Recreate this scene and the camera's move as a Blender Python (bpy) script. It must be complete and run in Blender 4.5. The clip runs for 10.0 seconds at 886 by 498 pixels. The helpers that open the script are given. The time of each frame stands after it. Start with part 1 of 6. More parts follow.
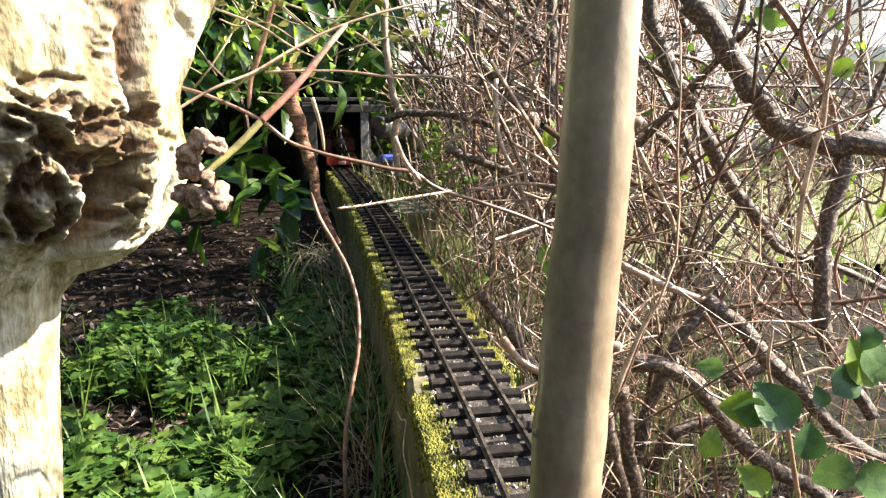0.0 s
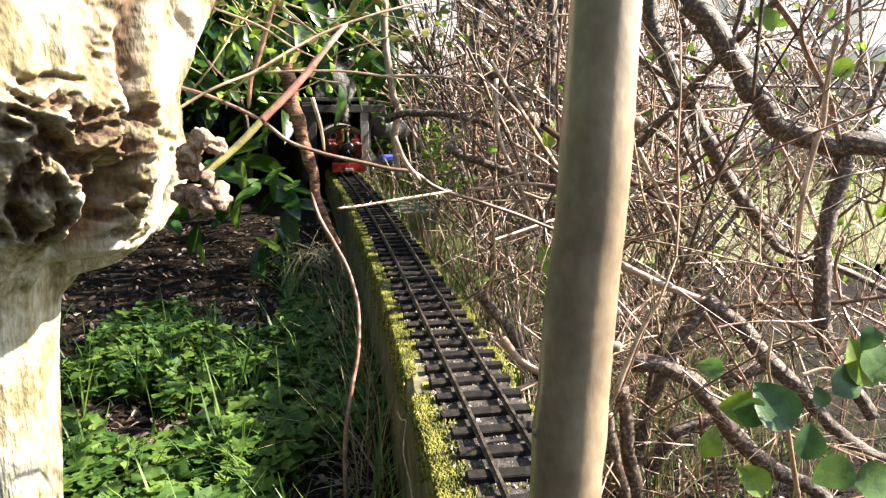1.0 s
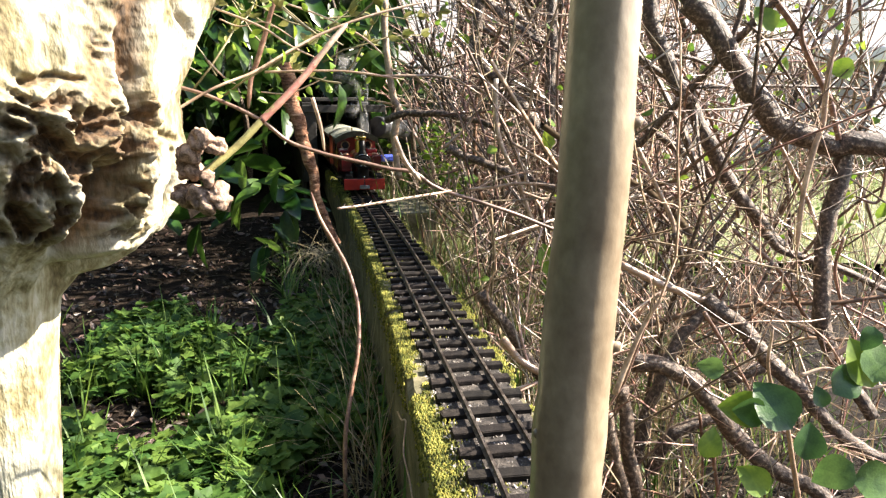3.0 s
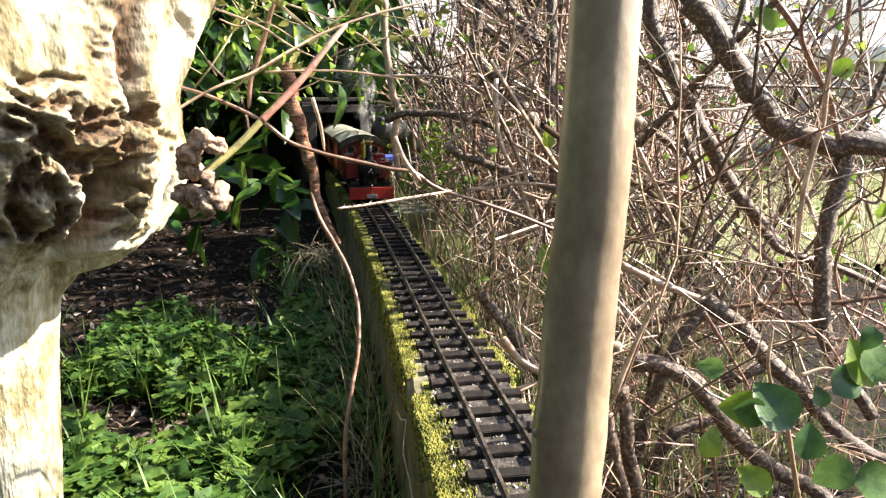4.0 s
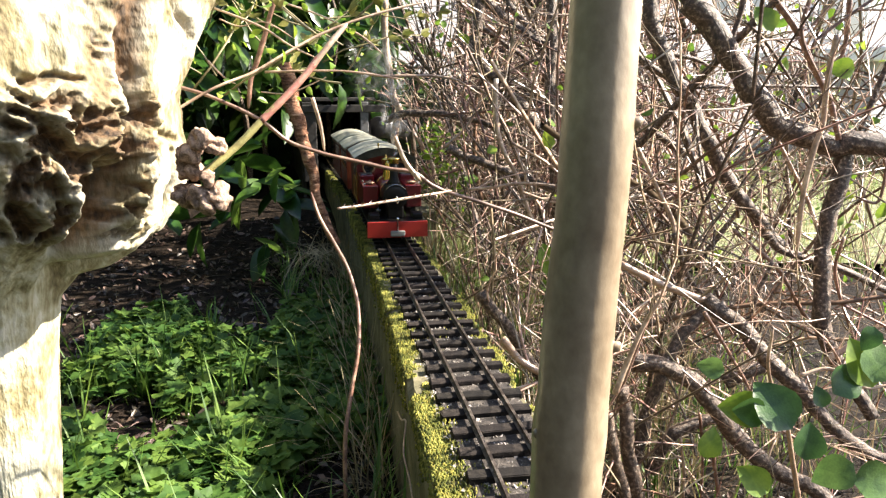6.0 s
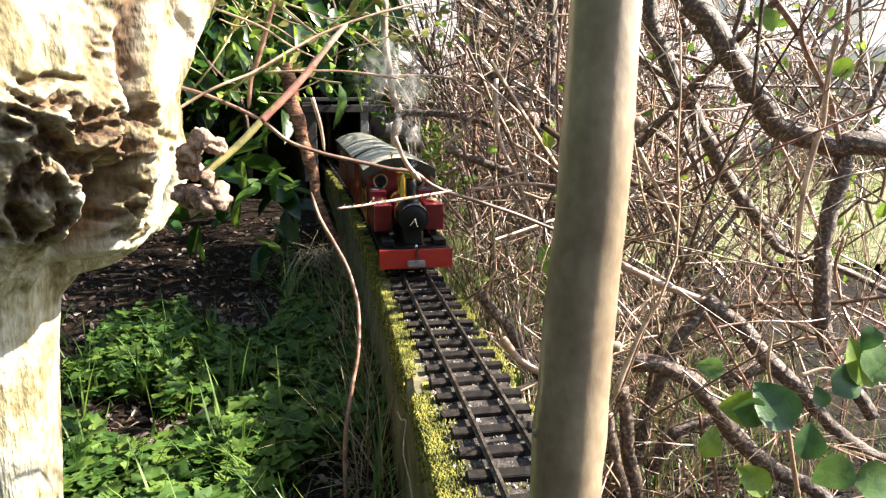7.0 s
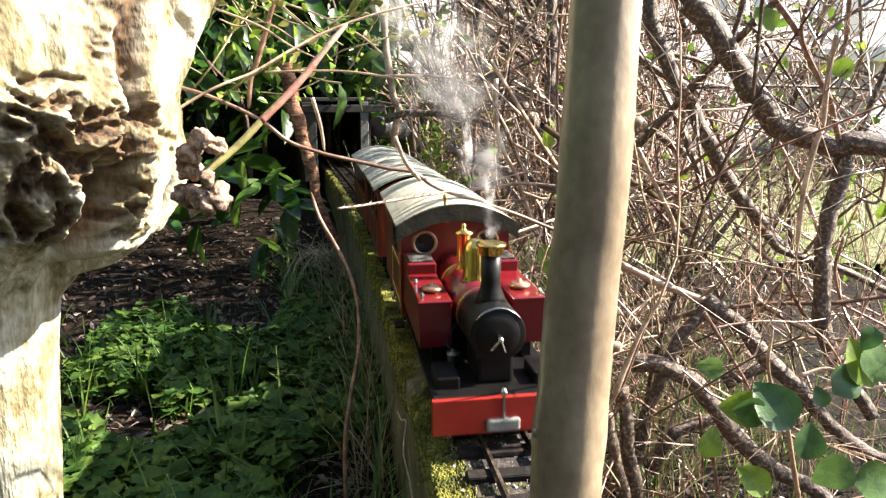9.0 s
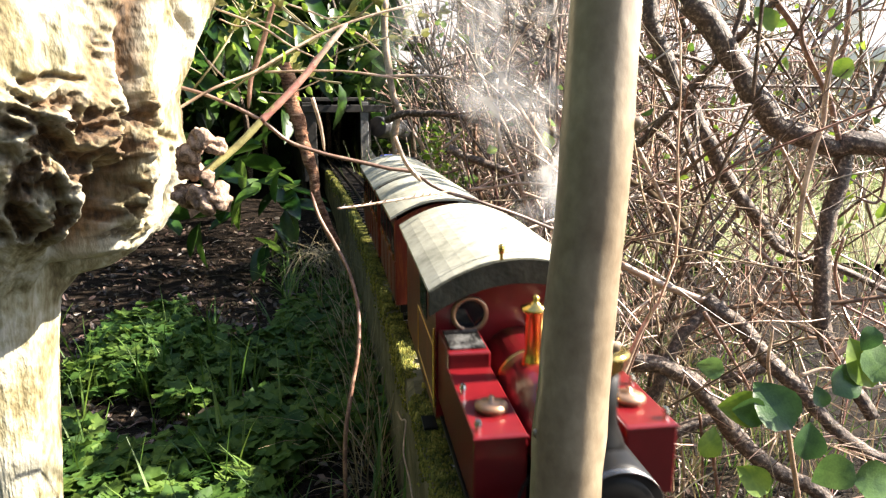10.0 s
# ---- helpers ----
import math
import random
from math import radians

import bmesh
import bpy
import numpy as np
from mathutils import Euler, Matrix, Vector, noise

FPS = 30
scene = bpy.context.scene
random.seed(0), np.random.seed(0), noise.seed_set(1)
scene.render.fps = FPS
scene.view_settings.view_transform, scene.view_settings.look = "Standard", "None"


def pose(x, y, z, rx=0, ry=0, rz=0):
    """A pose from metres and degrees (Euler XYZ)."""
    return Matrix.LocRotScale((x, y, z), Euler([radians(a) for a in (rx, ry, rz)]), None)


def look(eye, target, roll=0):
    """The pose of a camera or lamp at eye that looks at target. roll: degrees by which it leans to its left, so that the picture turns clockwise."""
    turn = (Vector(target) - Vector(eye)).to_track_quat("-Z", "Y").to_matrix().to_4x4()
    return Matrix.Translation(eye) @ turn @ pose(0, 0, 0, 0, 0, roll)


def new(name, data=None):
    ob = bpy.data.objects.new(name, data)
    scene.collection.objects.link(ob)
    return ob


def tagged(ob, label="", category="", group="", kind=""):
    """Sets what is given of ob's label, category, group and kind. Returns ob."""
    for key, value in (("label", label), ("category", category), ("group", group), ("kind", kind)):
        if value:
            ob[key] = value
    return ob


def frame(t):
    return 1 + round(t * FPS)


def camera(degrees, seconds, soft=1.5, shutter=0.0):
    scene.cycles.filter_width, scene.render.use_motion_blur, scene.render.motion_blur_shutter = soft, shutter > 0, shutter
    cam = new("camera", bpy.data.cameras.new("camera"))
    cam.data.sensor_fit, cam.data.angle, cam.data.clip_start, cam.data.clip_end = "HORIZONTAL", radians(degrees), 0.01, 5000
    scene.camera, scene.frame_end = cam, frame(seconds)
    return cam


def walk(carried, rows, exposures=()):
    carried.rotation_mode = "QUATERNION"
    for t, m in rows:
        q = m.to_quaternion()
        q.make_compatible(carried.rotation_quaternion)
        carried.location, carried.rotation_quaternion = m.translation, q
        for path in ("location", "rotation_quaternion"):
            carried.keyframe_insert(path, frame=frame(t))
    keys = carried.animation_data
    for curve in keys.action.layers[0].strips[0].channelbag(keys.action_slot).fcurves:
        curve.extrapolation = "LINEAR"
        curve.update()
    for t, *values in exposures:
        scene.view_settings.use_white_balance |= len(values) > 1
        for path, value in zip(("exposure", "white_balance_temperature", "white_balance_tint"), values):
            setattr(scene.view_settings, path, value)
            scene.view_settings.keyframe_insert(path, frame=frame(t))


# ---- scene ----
cam = camera(65.0, 10.0, soft=1.3, shutter=0.5)
EYE = pose(0, 0, 0.40, 90 - 12.65, 0, 0)
walk(cam, [(0.0, EYE), (10.0, EYE)], exposures=[(0.0, 2.3, 6700, 14), (10.0, 2.3, 6700, 14)])

# world and sun
SUN_EL, SUN_AZ = 39.0, 82.0      # elevation, and bearing to the east of straight ahead
world = bpy.data.worlds.new("world")
scene.world = world
world.use_nodes = True
wn = world.node_tree.nodes
sky = wn.new("ShaderNodeTexSky")
sky.sky_type = "NISHITA"
sky.sun_disc = False
sky.sun_elevation = radians(SUN_EL)
sky.sun_rotation = radians(SUN_AZ)
wn["Background"].inputs["Strength"].default_value = 0.09
world.node_tree.links.new(sky.outputs["Color"], wn["Background"].inputs["Color"])
sun = new("sun", bpy.data.lights.new("sun", "SUN"))
sun.data.energy, sun.data.angle, sun.data.color = 5.0, radians(0.6), (1.0, 0.94, 0.82)
sdir = Vector((math.sin(radians(SUN_AZ)) * math.cos(radians(SUN_EL)), math.cos(radians(SUN_AZ)) * math.cos(radians(SUN_EL)), math.sin(radians(SUN_EL))))
sun.matrix_world = look(sdir * 20, (0, 0, 0))


# ---------------------------------------------------------------- materials
def material(name, stops, scale=30.0, rough=0.8, metal=0.0, bump=0.3, detail=6.0, fine=6.0, coat=0.0,
             stretch=(1, 1, 1), random_by="", spread=0.25, translucent=0.0, bump_dist=0.002, sheen=0.0, coords="Object"):
    """Node material: a ramp over noise at two scales, bump, optional random tone per island or object."""
    m = bpy.data.materials.new(name)
    m.use_nodes = True
    nt = m.node_tree
    n, l = nt.nodes, nt.links
    b = n["Principled BSDF"]
    tc = n.new("ShaderNodeTexCoord")
    mp = n.new("ShaderNodeMapping")
    mp.inputs["Scale"].default_value = stretch
    l.new(tc.outputs[coords], mp.inputs["Vector"])
    a = n.new("ShaderNodeTexNoise")
    a.inputs["Scale"].default_value, a.inputs["Detail"].default_value = scale, detail
    f = n.new("ShaderNodeTexNoise")
    f.inputs["Scale"].default_value, f.inputs["Detail"].default_value = scale * fine, 4.0
    for k in (a, f):
        l.new(mp.outputs["Vector"], k.inputs["Vector"])
    mix = n.new("ShaderNodeMath")
    mix.operation = "MULTIPLY_ADD"
    l.new(f.outputs["Fac"], mix.inputs[0])
    mix.inputs[1].default_value = 0.5
    sub = n.new("ShaderNodeMath")
    sub.operation = "MULTIPLY_ADD"
    l.new(a.outputs["Fac"], sub.inputs[0])
    sub.inputs[1].default_value, sub.inputs[2].default_value = 1.0, -0.25
    l.new(sub.outputs[0], mix.inputs[2])
    ramp = n.new("ShaderNodeValToRGB")
    e = ramp.color_ramp.elements
    while len(e) < len(stops):
        e.new(0.5)
    for i, (p, c) in enumerate(stops):
        e[i].position, e[i].color = p, (*c, 1)
    l.new(mix.outputs[0], ramp.inputs["Fac"])
    col = ramp.outputs["Color"]
    if random_by:
        if random_by == "object":
            r = n.new("ShaderNodeObjectInfo").outputs["Random"]
        else:
            r = n.new("ShaderNodeNewGeometry").outputs["Random Per Island"]
        hsv = n.new("ShaderNodeHueSaturation")
        mr = n.new("ShaderNodeMapRange")
        mr.inputs["To Min"].default_value, mr.inputs["To Max"].default_value = 1 - spread, 1 + spread
        l.new(r, mr.inputs["Value"])
        l.new(mr.outputs["Result"], hsv.inputs["Value"])
        mh = n.new("ShaderNodeMapRange")
        mh.inputs["To Min"].default_value, mh.inputs["To Max"].default_value = 0.5 + 0.06 * spread, 0.5 - 0.06 * spread
        l.new(r, mh.inputs["Value"])
        l.new(mh.outputs["Result"], hsv.inputs["Hue"])
        l.new(col, hsv.inputs["Color"])
        col = hsv.outputs["Color"]
    l.new(col, b.inputs["Base Color"])
    b.inputs["Roughness"].default_value, b.inputs["Metallic"].default_value = rough, metal
    b.inputs["Coat Weight"].default_value = coat
    b.inputs["Coat Roughness"].default_value = 0.08
    if bump:
        bp = n.new("ShaderNodeBump")
        bp.inputs["Strength"].default_value, bp.inputs["Distance"].default_value = bump, bump_dist
        l.new(mix.outputs[0], bp.inputs["Height"])
        l.new(bp.outputs["Normal"], b.inputs["Normal"])
    if translucent:
        tr = n.new("ShaderNodeBsdfTranslucent")
        l.new(col, tr.inputs["Color"])
        ms = n.new("ShaderNodeMixShader")
        ms.inputs["Fac"].default_value = translucent
        l.new(b.outputs["BSDF"], ms.inputs[1])
        l.new(tr.outputs["BSDF"], ms.inputs[2])
        l.new(ms.outputs["Shader"], n["Material Output"].inputs["Surface"])
    return m


SOIL = material("damp_soil", [(0.25, (0.004, 0.003, 0.0022)), (0.5, (0.012, 0.0085, 0.006)), (0.75, (0.042, 0.029, 0.019))], 40, 0.75, bump=1.0, bump_dist=0.01)
CONCRETE = material("weathered_concrete", [(0.25, (0.045, 0.045, 0.018)), (0.5, (0.125, 0.112, 0.06)), (0.75, (0.23, 0.2, 0.13))], 30, 0.9, bump=0.6, bump_dist=0.004)
BALLAST = material("mortar_bed", [(0.25, (0.007, 0.005, 0.004)), (0.5, (0.022, 0.017, 0.013)), (0.72, (0.09, 0.075, 0.06))], 160, 0.85, bump=1.0)
MOSS = material("yellow_green_moss", [(0.25, (0.03, 0.035, 0.007)), (0.5, (0.16, 0.165, 0.025)), (0.75, (0.42, 0.41, 0.09))], 35, 0.95, bump=0.5, random_by="island", spread=0.55, translucent=0.25)
SLEEPER = material("dark_plastic_sleeper", [(0.2, (0.004, 0.003, 0.0026)), (0.5, (0.009, 0.007, 0.006)), (0.8, (0.035, 0.028, 0.022))], 120, 0.85, bump=0.5, random_by="object", spread=0.4)
RAIL = material("tarnished_rail", [(0.25, (0.03, 0.022, 0.018)), (0.5, (0.1, 0.078, 0.06)), (0.72, (0.3, 0.25, 0.2))], 110, 0.42, metal=0.75, bump=0.2, bump_dist=0.0005)
BARK_PALE = material("flaking_pale_bark", [(0.27, (0.07, 0.05, 0.022)), (0.39, (0.2, 0.165, 0.08)), (0.49, (0.33, 0.295, 0.175)), (0.63, (0.5, 0.47, 0.36))], 30, 0.85, bump=0.8, bump_dist=0.006, stretch=(1, 1, 0.5), detail=9.0)
def add_decay(m, attribute, rotten):
    """Brown rotten wood where the bark has split away."""
    n, l = m.node_tree.nodes, m.node_tree.links
    b = n["Principled BSDF"]
    old = b.inputs["Base Color"].links[0].from_socket
    at = n.new("ShaderNodeAttribute")
    at.attribute_name = attribute
    nz = n.new("ShaderNodeTexNoise")
    nz.inputs["Scale"].default_value, nz.inputs["Detail"].default_value = 75.0, 10.0
    rp = n.new("ShaderNodeValToRGB")
    rp.color_ramp.elements[0].position, rp.color_ramp.elements[0].color = 0.3, (*rotten[0], 1)
    rp.color_ramp.elements[1].position, rp.color_ramp.elements[1].color = 0.7, (*rotten[1], 1)
    l.new(nz.outputs["Fac"], rp.inputs["Fac"])
    mx = n.new("ShaderNodeMix")
    mx.data_type = "RGBA"
    l.new(at.outputs["Fac"], mx.inputs["Factor"])
    l.new(old, mx.inputs[6])
    l.new(rp.outputs["Color"], mx.inputs[7])
    l.new(mx.outputs[2], b.inputs["Base Color"])


add_decay(BARK_PALE, "decay", ((0.014, 0.009, 0.005), (0.16, 0.092, 0.042)))
BARK_POLE = material("smooth_grey_brown_bark", [(0.25, (0.16, 0.115, 0.07)), (0.5, (0.26, 0.2, 0.13)), (0.75, (0.38, 0.3, 0.2))], 90, 0.33, bump=0.3, bump_dist=0.0006, stretch=(1, 1, 0.7))
BARK_DARK = material("dark_hedge_bark", [(0.28, (0.015, 0.009, 0.0055)), (0.46, (0.065, 0.039, 0.024)), (0.6, (0.16, 0.105, 0.07)), (0.72, (0.46, 0.38, 0.29))], 210, 0.55, bump=1.0, bump_dist=0.002)
TWIG_BROWN = material("brown_twig_bark", [(0.2, (0.055, 0.032, 0.021)), (0.5, (0.15, 0.09, 0.06)), (0.8, (0.34, 0.235, 0.165))], 50, 0.4, bump=0.0, random_by="island", spread=0.6)
TWIG = material("dry_twig_bark", [(0.2, (0.125, 0.078, 0.05)), (0.5, (0.36, 0.25, 0.165)), (0.8, (0.68, 0.55, 0.4))], 50, 0.36, bump=0.0, random_by="island", spread=0.55)
TWIG_RED = material("red_brown_cane", [(0.25, (0.07, 0.03, 0.018)), (0.5, (0.19, 0.095, 0.058)), (0.75, (0.38, 0.24, 0.16))], 110, 0.5, bump=0.3, random_by="island", spread=0.3)
CANE = material("green_cane", [(0.3, (0.2, 0.17, 0.06)), (0.7, (0.36, 0.34, 0.13))], 60, 0.5, bump=0.3)
CANE_PINK = material("pink_brown_cane", [(0.3, (0.26, 0.09, 0.07)), (0.7, (0.36, 0.19, 0.13))], 60, 0.5, bump=0.3)
STICK = material("peeling_orange_stick", [(0.3, (0.06, 0.025, 0.012)), (0.5, (0.27, 0.115, 0.055)), (0.7, (0.5, 0.3, 0.18))], 60, 0.8, bump=1.0, bump_dist=0.006, stretch=(1, 1, 3))
LAUREL = material("glossy_laurel_leaf", [(0.3, (0.022, 0.062, 0.009)), (0.7, (0.06, 0.13, 0.018))], 30, 0.28, bump=0.1, random_by="object", spread=0.5, translucent=0.3)
LEAF = material("young_green_leaf", [(0.3, (0.1, 0.19, 0.02)), (0.7, (0.22, 0.34, 0.04))], 30, 0.45, bump=0.1, random_by="island", spread=0.4, translucent=0.45)
HERB = material("low_herb_leaf", [(0.3, (0.036, 0.085, 0.013)), (0.7, (0.088, 0.165, 0.029))], 40, 0.6, bump=0.1, random_by="island", spread=0.45, translucent=0.3)
GRASS = material("grass_blade", [(0.3, (0.05, 0.115, 0.014)), (0.7, (0.13, 0.235, 0.04))], 20, 0.5, bump=0.0, random_by="island", spread=0.45, translucent=0.35)
STRAW = material("dry_grass", [(0.3, (0.17, 0.135, 0.065)), (0.7, (0.42, 0.35, 0.2))], 30, 0.7, bump=0.0, random_by="island", spread=0.35, translucent=0.2)
LITTER = material("dead_leaf", [(0.3, (0.02, 0.013, 0.009)), (0.7, (0.15, 0.108, 0.075))], 30, 0.45, bump=0.3, random_by="island", spread=0.6)
RED = material("gloss_maroon_paint", [(0.3, (0.1, 0.004, 0.006)), (0.7, (0.15, 0.007, 0.01))], 25, 0.28, bump=0.03, coat=0.45)
SCARLET = material("scarlet_paint", [(0.3, (0.27, 0.013, 0.008)), (0.7, (0.35, 0.02, 0.011))], 25, 0.4, bump=0.04, coat=0.3)
BLACK = material("satin_black_paint", [(0.3, (0.003, 0.003, 0.003)), (0.7, (0.008, 0.0075, 0.007))], 40, 0.42, bump=0.05)
BRASS = material("polished_brass", [(0.3, (0.62, 0.4, 0.1)), (0.7, (0.78, 0.55, 0.18))], 40, 0.18, metal=1.0, bump=0.05)
STEEL = material("bright_steel", [(0.3, (0.5, 0.5, 0.5)), (0.7, (0.7, 0.7, 0.68))], 40, 0.25, metal=1.0, bump=0.05)
GREYPAINT = material("grey_nameplate", [(0.3, (0.13, 0.13, 0.12)), (0.7, (0.25, 0.25, 0.23))], 60, 0.6, bump=0.1)
ROOFCLOTH = material("pale_canvas_roof", [(0.25, (0.2, 0.2, 0.15)), (0.5, (0.34, 0.335, 0.265)), (0.8, (0.46, 0.45, 0.36))], 25, 0.9, bump=0.2)
# grey-green, with the unlit front face's shade darkened into the colour
VALANCE = material("grey_green_roof_edge", [(0.25, (0.014, 0.015, 0.009)), (0.7, (0.05, 0.05, 0.034))], 60, 0.8, bump=0.3)
TEAK = material("varnished_coach_wood", [(0.25, (0.085, 0.012, 0.01)), (0.55, (0.15, 0.03, 0.016)), (0.78, (0.28, 0.09, 0.026))], 30, 0.3, bump=0.1, coat=0.5, stretch=(6, 6, 0.6))
GLASS = material("dark_glass", [(0.3, (0.006, 0.007, 0.008)), (0.7, (0.012, 0.013, 0.015))], 10, 0.06, bump=0.0)
GOLDLINE = material("gold_lining", [(0.3, (0.55, 0.33, 0.06)), (0.7, (0.65, 0.42, 0.1))], 60, 0.45, bump=0.0)
BOARD = material("grey_painted_board", [(0.2, (0.07, 0.07, 0.068)), (0.5, (0.17, 0.17, 0.168)), (0.8, (0.28, 0.28, 0.27))], 20, 0.75, bump=0.3)
BLUE = material("blue_plastic", [(0.3, (0.03, 0.05, 0.3)), (0.7, (0.06, 0.1, 0.5))], 20, 0.4, bump=0.0)
RENDERWALL = material("pale_rendered_wall", [(0.2, (0.25, 0.245, 0.25)), (0.5, (0.33, 0.325, 0.335)), (0.8, (0.4, 0.395, 0.4))], 3, 0.9, bump=0.3)
WHITEPAINT = material("white_paint", [(0.2, (0.68, 0.68, 0.68)), (0.8, (0.82, 0.82, 0.81))], 6, 0.5, bump=0.1)

for m, level in ((BLACK, 0.2), (HERB, 0.25), (BARK_POLE, 1.0), (TWIG, 0.9), (TWIG_RED, 0.8), (BARK_DARK, 0.6), (SOIL, 0.1), (VALANCE, 0.2), (SLEEPER, 0.2), (ROOFCLOTH, 0.2)):
    m.node_tree.nodes["Principled BSDF"].inputs["Specular IOR Level"].default_value = level

# ---------------------------------------------------------------- mesh helpers
class Acc:
    """Gathers vertices and faces of one mesh."""
    def __init__(self):
        self.v, self.f = [], []

    def add(self, verts, faces):
        o = len(self.v)
        self.v.extend(tuple(q) for q in verts)
        self.f.extend(tuple(i + o for i in q) for q in faces)

    def tube(self, pts, radii, sides=6, wob=0.0, cap=True):
        pts = [Vector(p) for p in pts]
        o = len(self.v)
        up = Vector((0.31, 0.2, 0.93)).normalized()
        ph = random.uniform(0, 6.28)
        for i, p in enumerate(pts):
            d = (pts[min(i + 1, len(pts) - 1)] - pts[max(i - 1, 0)])
            d = d.normalized() if d.length > 1e-9 else Vector((0, 0, 1))
            a = d.cross(up)
            a = a.normalized() if a.length > 1e-3 else d.orthogonal().normalized()
            b = d.cross(a)
            for k in range(sides):
                g = ph + 2 * math.pi * k / sides
                r = radii[i] * (1 + wob * random.uniform(-1, 1))
                self.v.append(tuple(p + a * (math.cos(g) * r) + b * (math.sin(g) * r)))
        for i in range(len(pts) - 1):
            for k in range(sides):
                j = (k + 1) % sides
                self.f.append((o + i * sides + k, o + i * sides + j, o + (i + 1) * sides + j, o + (i + 1) * sides + k))
        if cap:
            self.f.append(tuple(o + k for k in range(sides))[::-1])
            self.f.append(tuple(o + (len(pts) - 1) * sides + k for k in range(sides)))

    def mesh(self, name, mat, smooth=True):
        me = bpy.data.meshes.new(name)
        me.from_pydata(self.v, [], self.f)
        me.materials.append(mat)
        if smooth:
            me.polygons.foreach_set("use_smooth", [True] * len(me.polygons))
        me.update()
        return me


def thing(name, label, category, at=(0, 0, 0), group="", kind=""):
    ob = new(name)
    ob.empty_display_size = 0.01
    ob.location = at
    return tagged(ob, label, category, group, kind)


def part(name, bm, mat, parent=None, label="", smooth=False):
    """Links a bmesh or a gathered mesh as one object under its thing or part."""
    if isinstance(bm, Acc):
        me = bm.mesh(name, mat, smooth)
    else:
        me = bpy.data.meshes.new(name)
        bm.to_mesh(me)
        bm.free()
        me.materials.append(mat)
        if smooth:
            me.polygons.foreach_set("use_smooth", [True] * len(me.polygons))
    ob = new(name, me)
    ob.parent = parent
    return tagged(ob, label)


def box(x0, x1, y0, y1, z0, z1, bevel=0.0, segs=2):
    bm = bmesh.new()
    bmesh.ops.create_cube(bm, size=1.0)
    for v in bm.verts:
        v.co = Vector(((x0 + x1) / 2 + v.co.x * (x1 - x0), (y0 + y1) / 2 + v.co.y * (y1 - y0), (z0 + z1) / 2 + v.co.z * (z1 - z0)))
    if bevel:
        bmesh.ops.bevel(bm, geom=bm.edges[:], offset=bevel, segments=segs, affect="EDGES", profile=0.5)
    return bm


def lathe(profile, axis="z", at=(0, 0, 0), sides=24):
    """A turned form: (radius, height) pairs about an axis through at."""
    a = Acc()
    for r, h in profile:
        for k in range(sides):
            g = 2 * math.pi * k / sides
            c, s = r * math.cos(g), r * math.sin(g)
            q = (c, s, h) if axis == "z" else ((c, h, -s) if axis == "y" else (h, c, s))
            a.v.append((at[0] + q[0], at[1] + q[1], at[2] + q[2]))
    for i in range(len(profile) - 1):
        for k in range(sides):
            j = (k + 1) % sides
            a.f.append((i * sides + k, i * sides + j, (i + 1) * sides + j, (i + 1) * sides + k))
    a.f.append(tuple(range(sides))[::-1])
    a.f.append(tuple((len(profile) - 1) * sides + k for k in range(sides)))
    return a


def glide(pts, n):
    """n points along a smooth curve through pts (Catmull-Rom)."""
    p = [Vector(q) for q in pts]
    p = [2 * p[0] - p[1]] + p + [2 * p[-1] - p[-2]]
    out, m = [], len(p) - 3
    for i in range(n):
        u = i / (n - 1) * m
        k = min(int(u), m - 1)
        t = u - k
        a, b, c, d = p[k:k + 4]
        out.append(0.5 * (2 * b + (c - a) * t + (2 * a - 5 * b + 4 * c - d) * t * t + (3 * b - a - 3 * c + d) * t ** 3))
    return out


def limb(pts, r0, r1, n=18, sides=9, knob=0.13):
    """A tapered, slightly knotty branch through pts."""
    a = Acc()
    n = n * 3 // 2
    q = glide(pts, n)
    rr = [(r0 + (r1 - r0) * i / (n - 1)) * (1 + knob * noise.noise(q[i] * 28) + (0.18 * max(0.0, noise.noise(q[i] * 9 + Vector((3, 1, 7)))))) for i in range(n)]
    j = [v + Vector((noise.noise(v * 24), noise.noise(v * 24 + Vector((5, 5, 5))), noise.noise(v * 24 + Vector((9, 2, 4))))) * r0 * 0.42 for v in q]
    if max(r0, r1) < 0.0045:
        for k, f in ((-1, 0.25), (-2, 0.6), (-3, 0.85)):
            rr[k] *= f
    a.tube(j, rr, sides, 0.04)
    return a


# ---------------------------------------------------------------- the line of the track
RAIL_TOP, WALL_TOP, GROUND = 0.150, 0.138, -0.03


def line_x(y):
    d = y - 0.4577
    return 0.044 - 0.155 * d - 0.0245 * d * d


def line_pose(y, z=0.0):
    """On the track's centre at y, turned so that local -y runs towards the camera along the line."""
    s = -0.155 - 0.049 * (y - 0.4577)
    return Matrix.Translation((line_x(y), y, z)) @ Matrix.Rotation(-math.atan(s), 4, "Z")


def along(y, dist):
    """The y that lies dist further along the line from y."""
    n = 12
    for _ in range(n):
        s = -0.155 - 0.049 * (y - 0.4577)
        y += dist / n / math.sqrt(1 + s * s)
    return y


def bend(y):
    """The track wanders a few millimetres across the wall at its near end."""
    u = max(0.0, min(1.0, (0.85 - y) / 0.45))
    return 0.0055 * u * u * (3 - 2 * u)


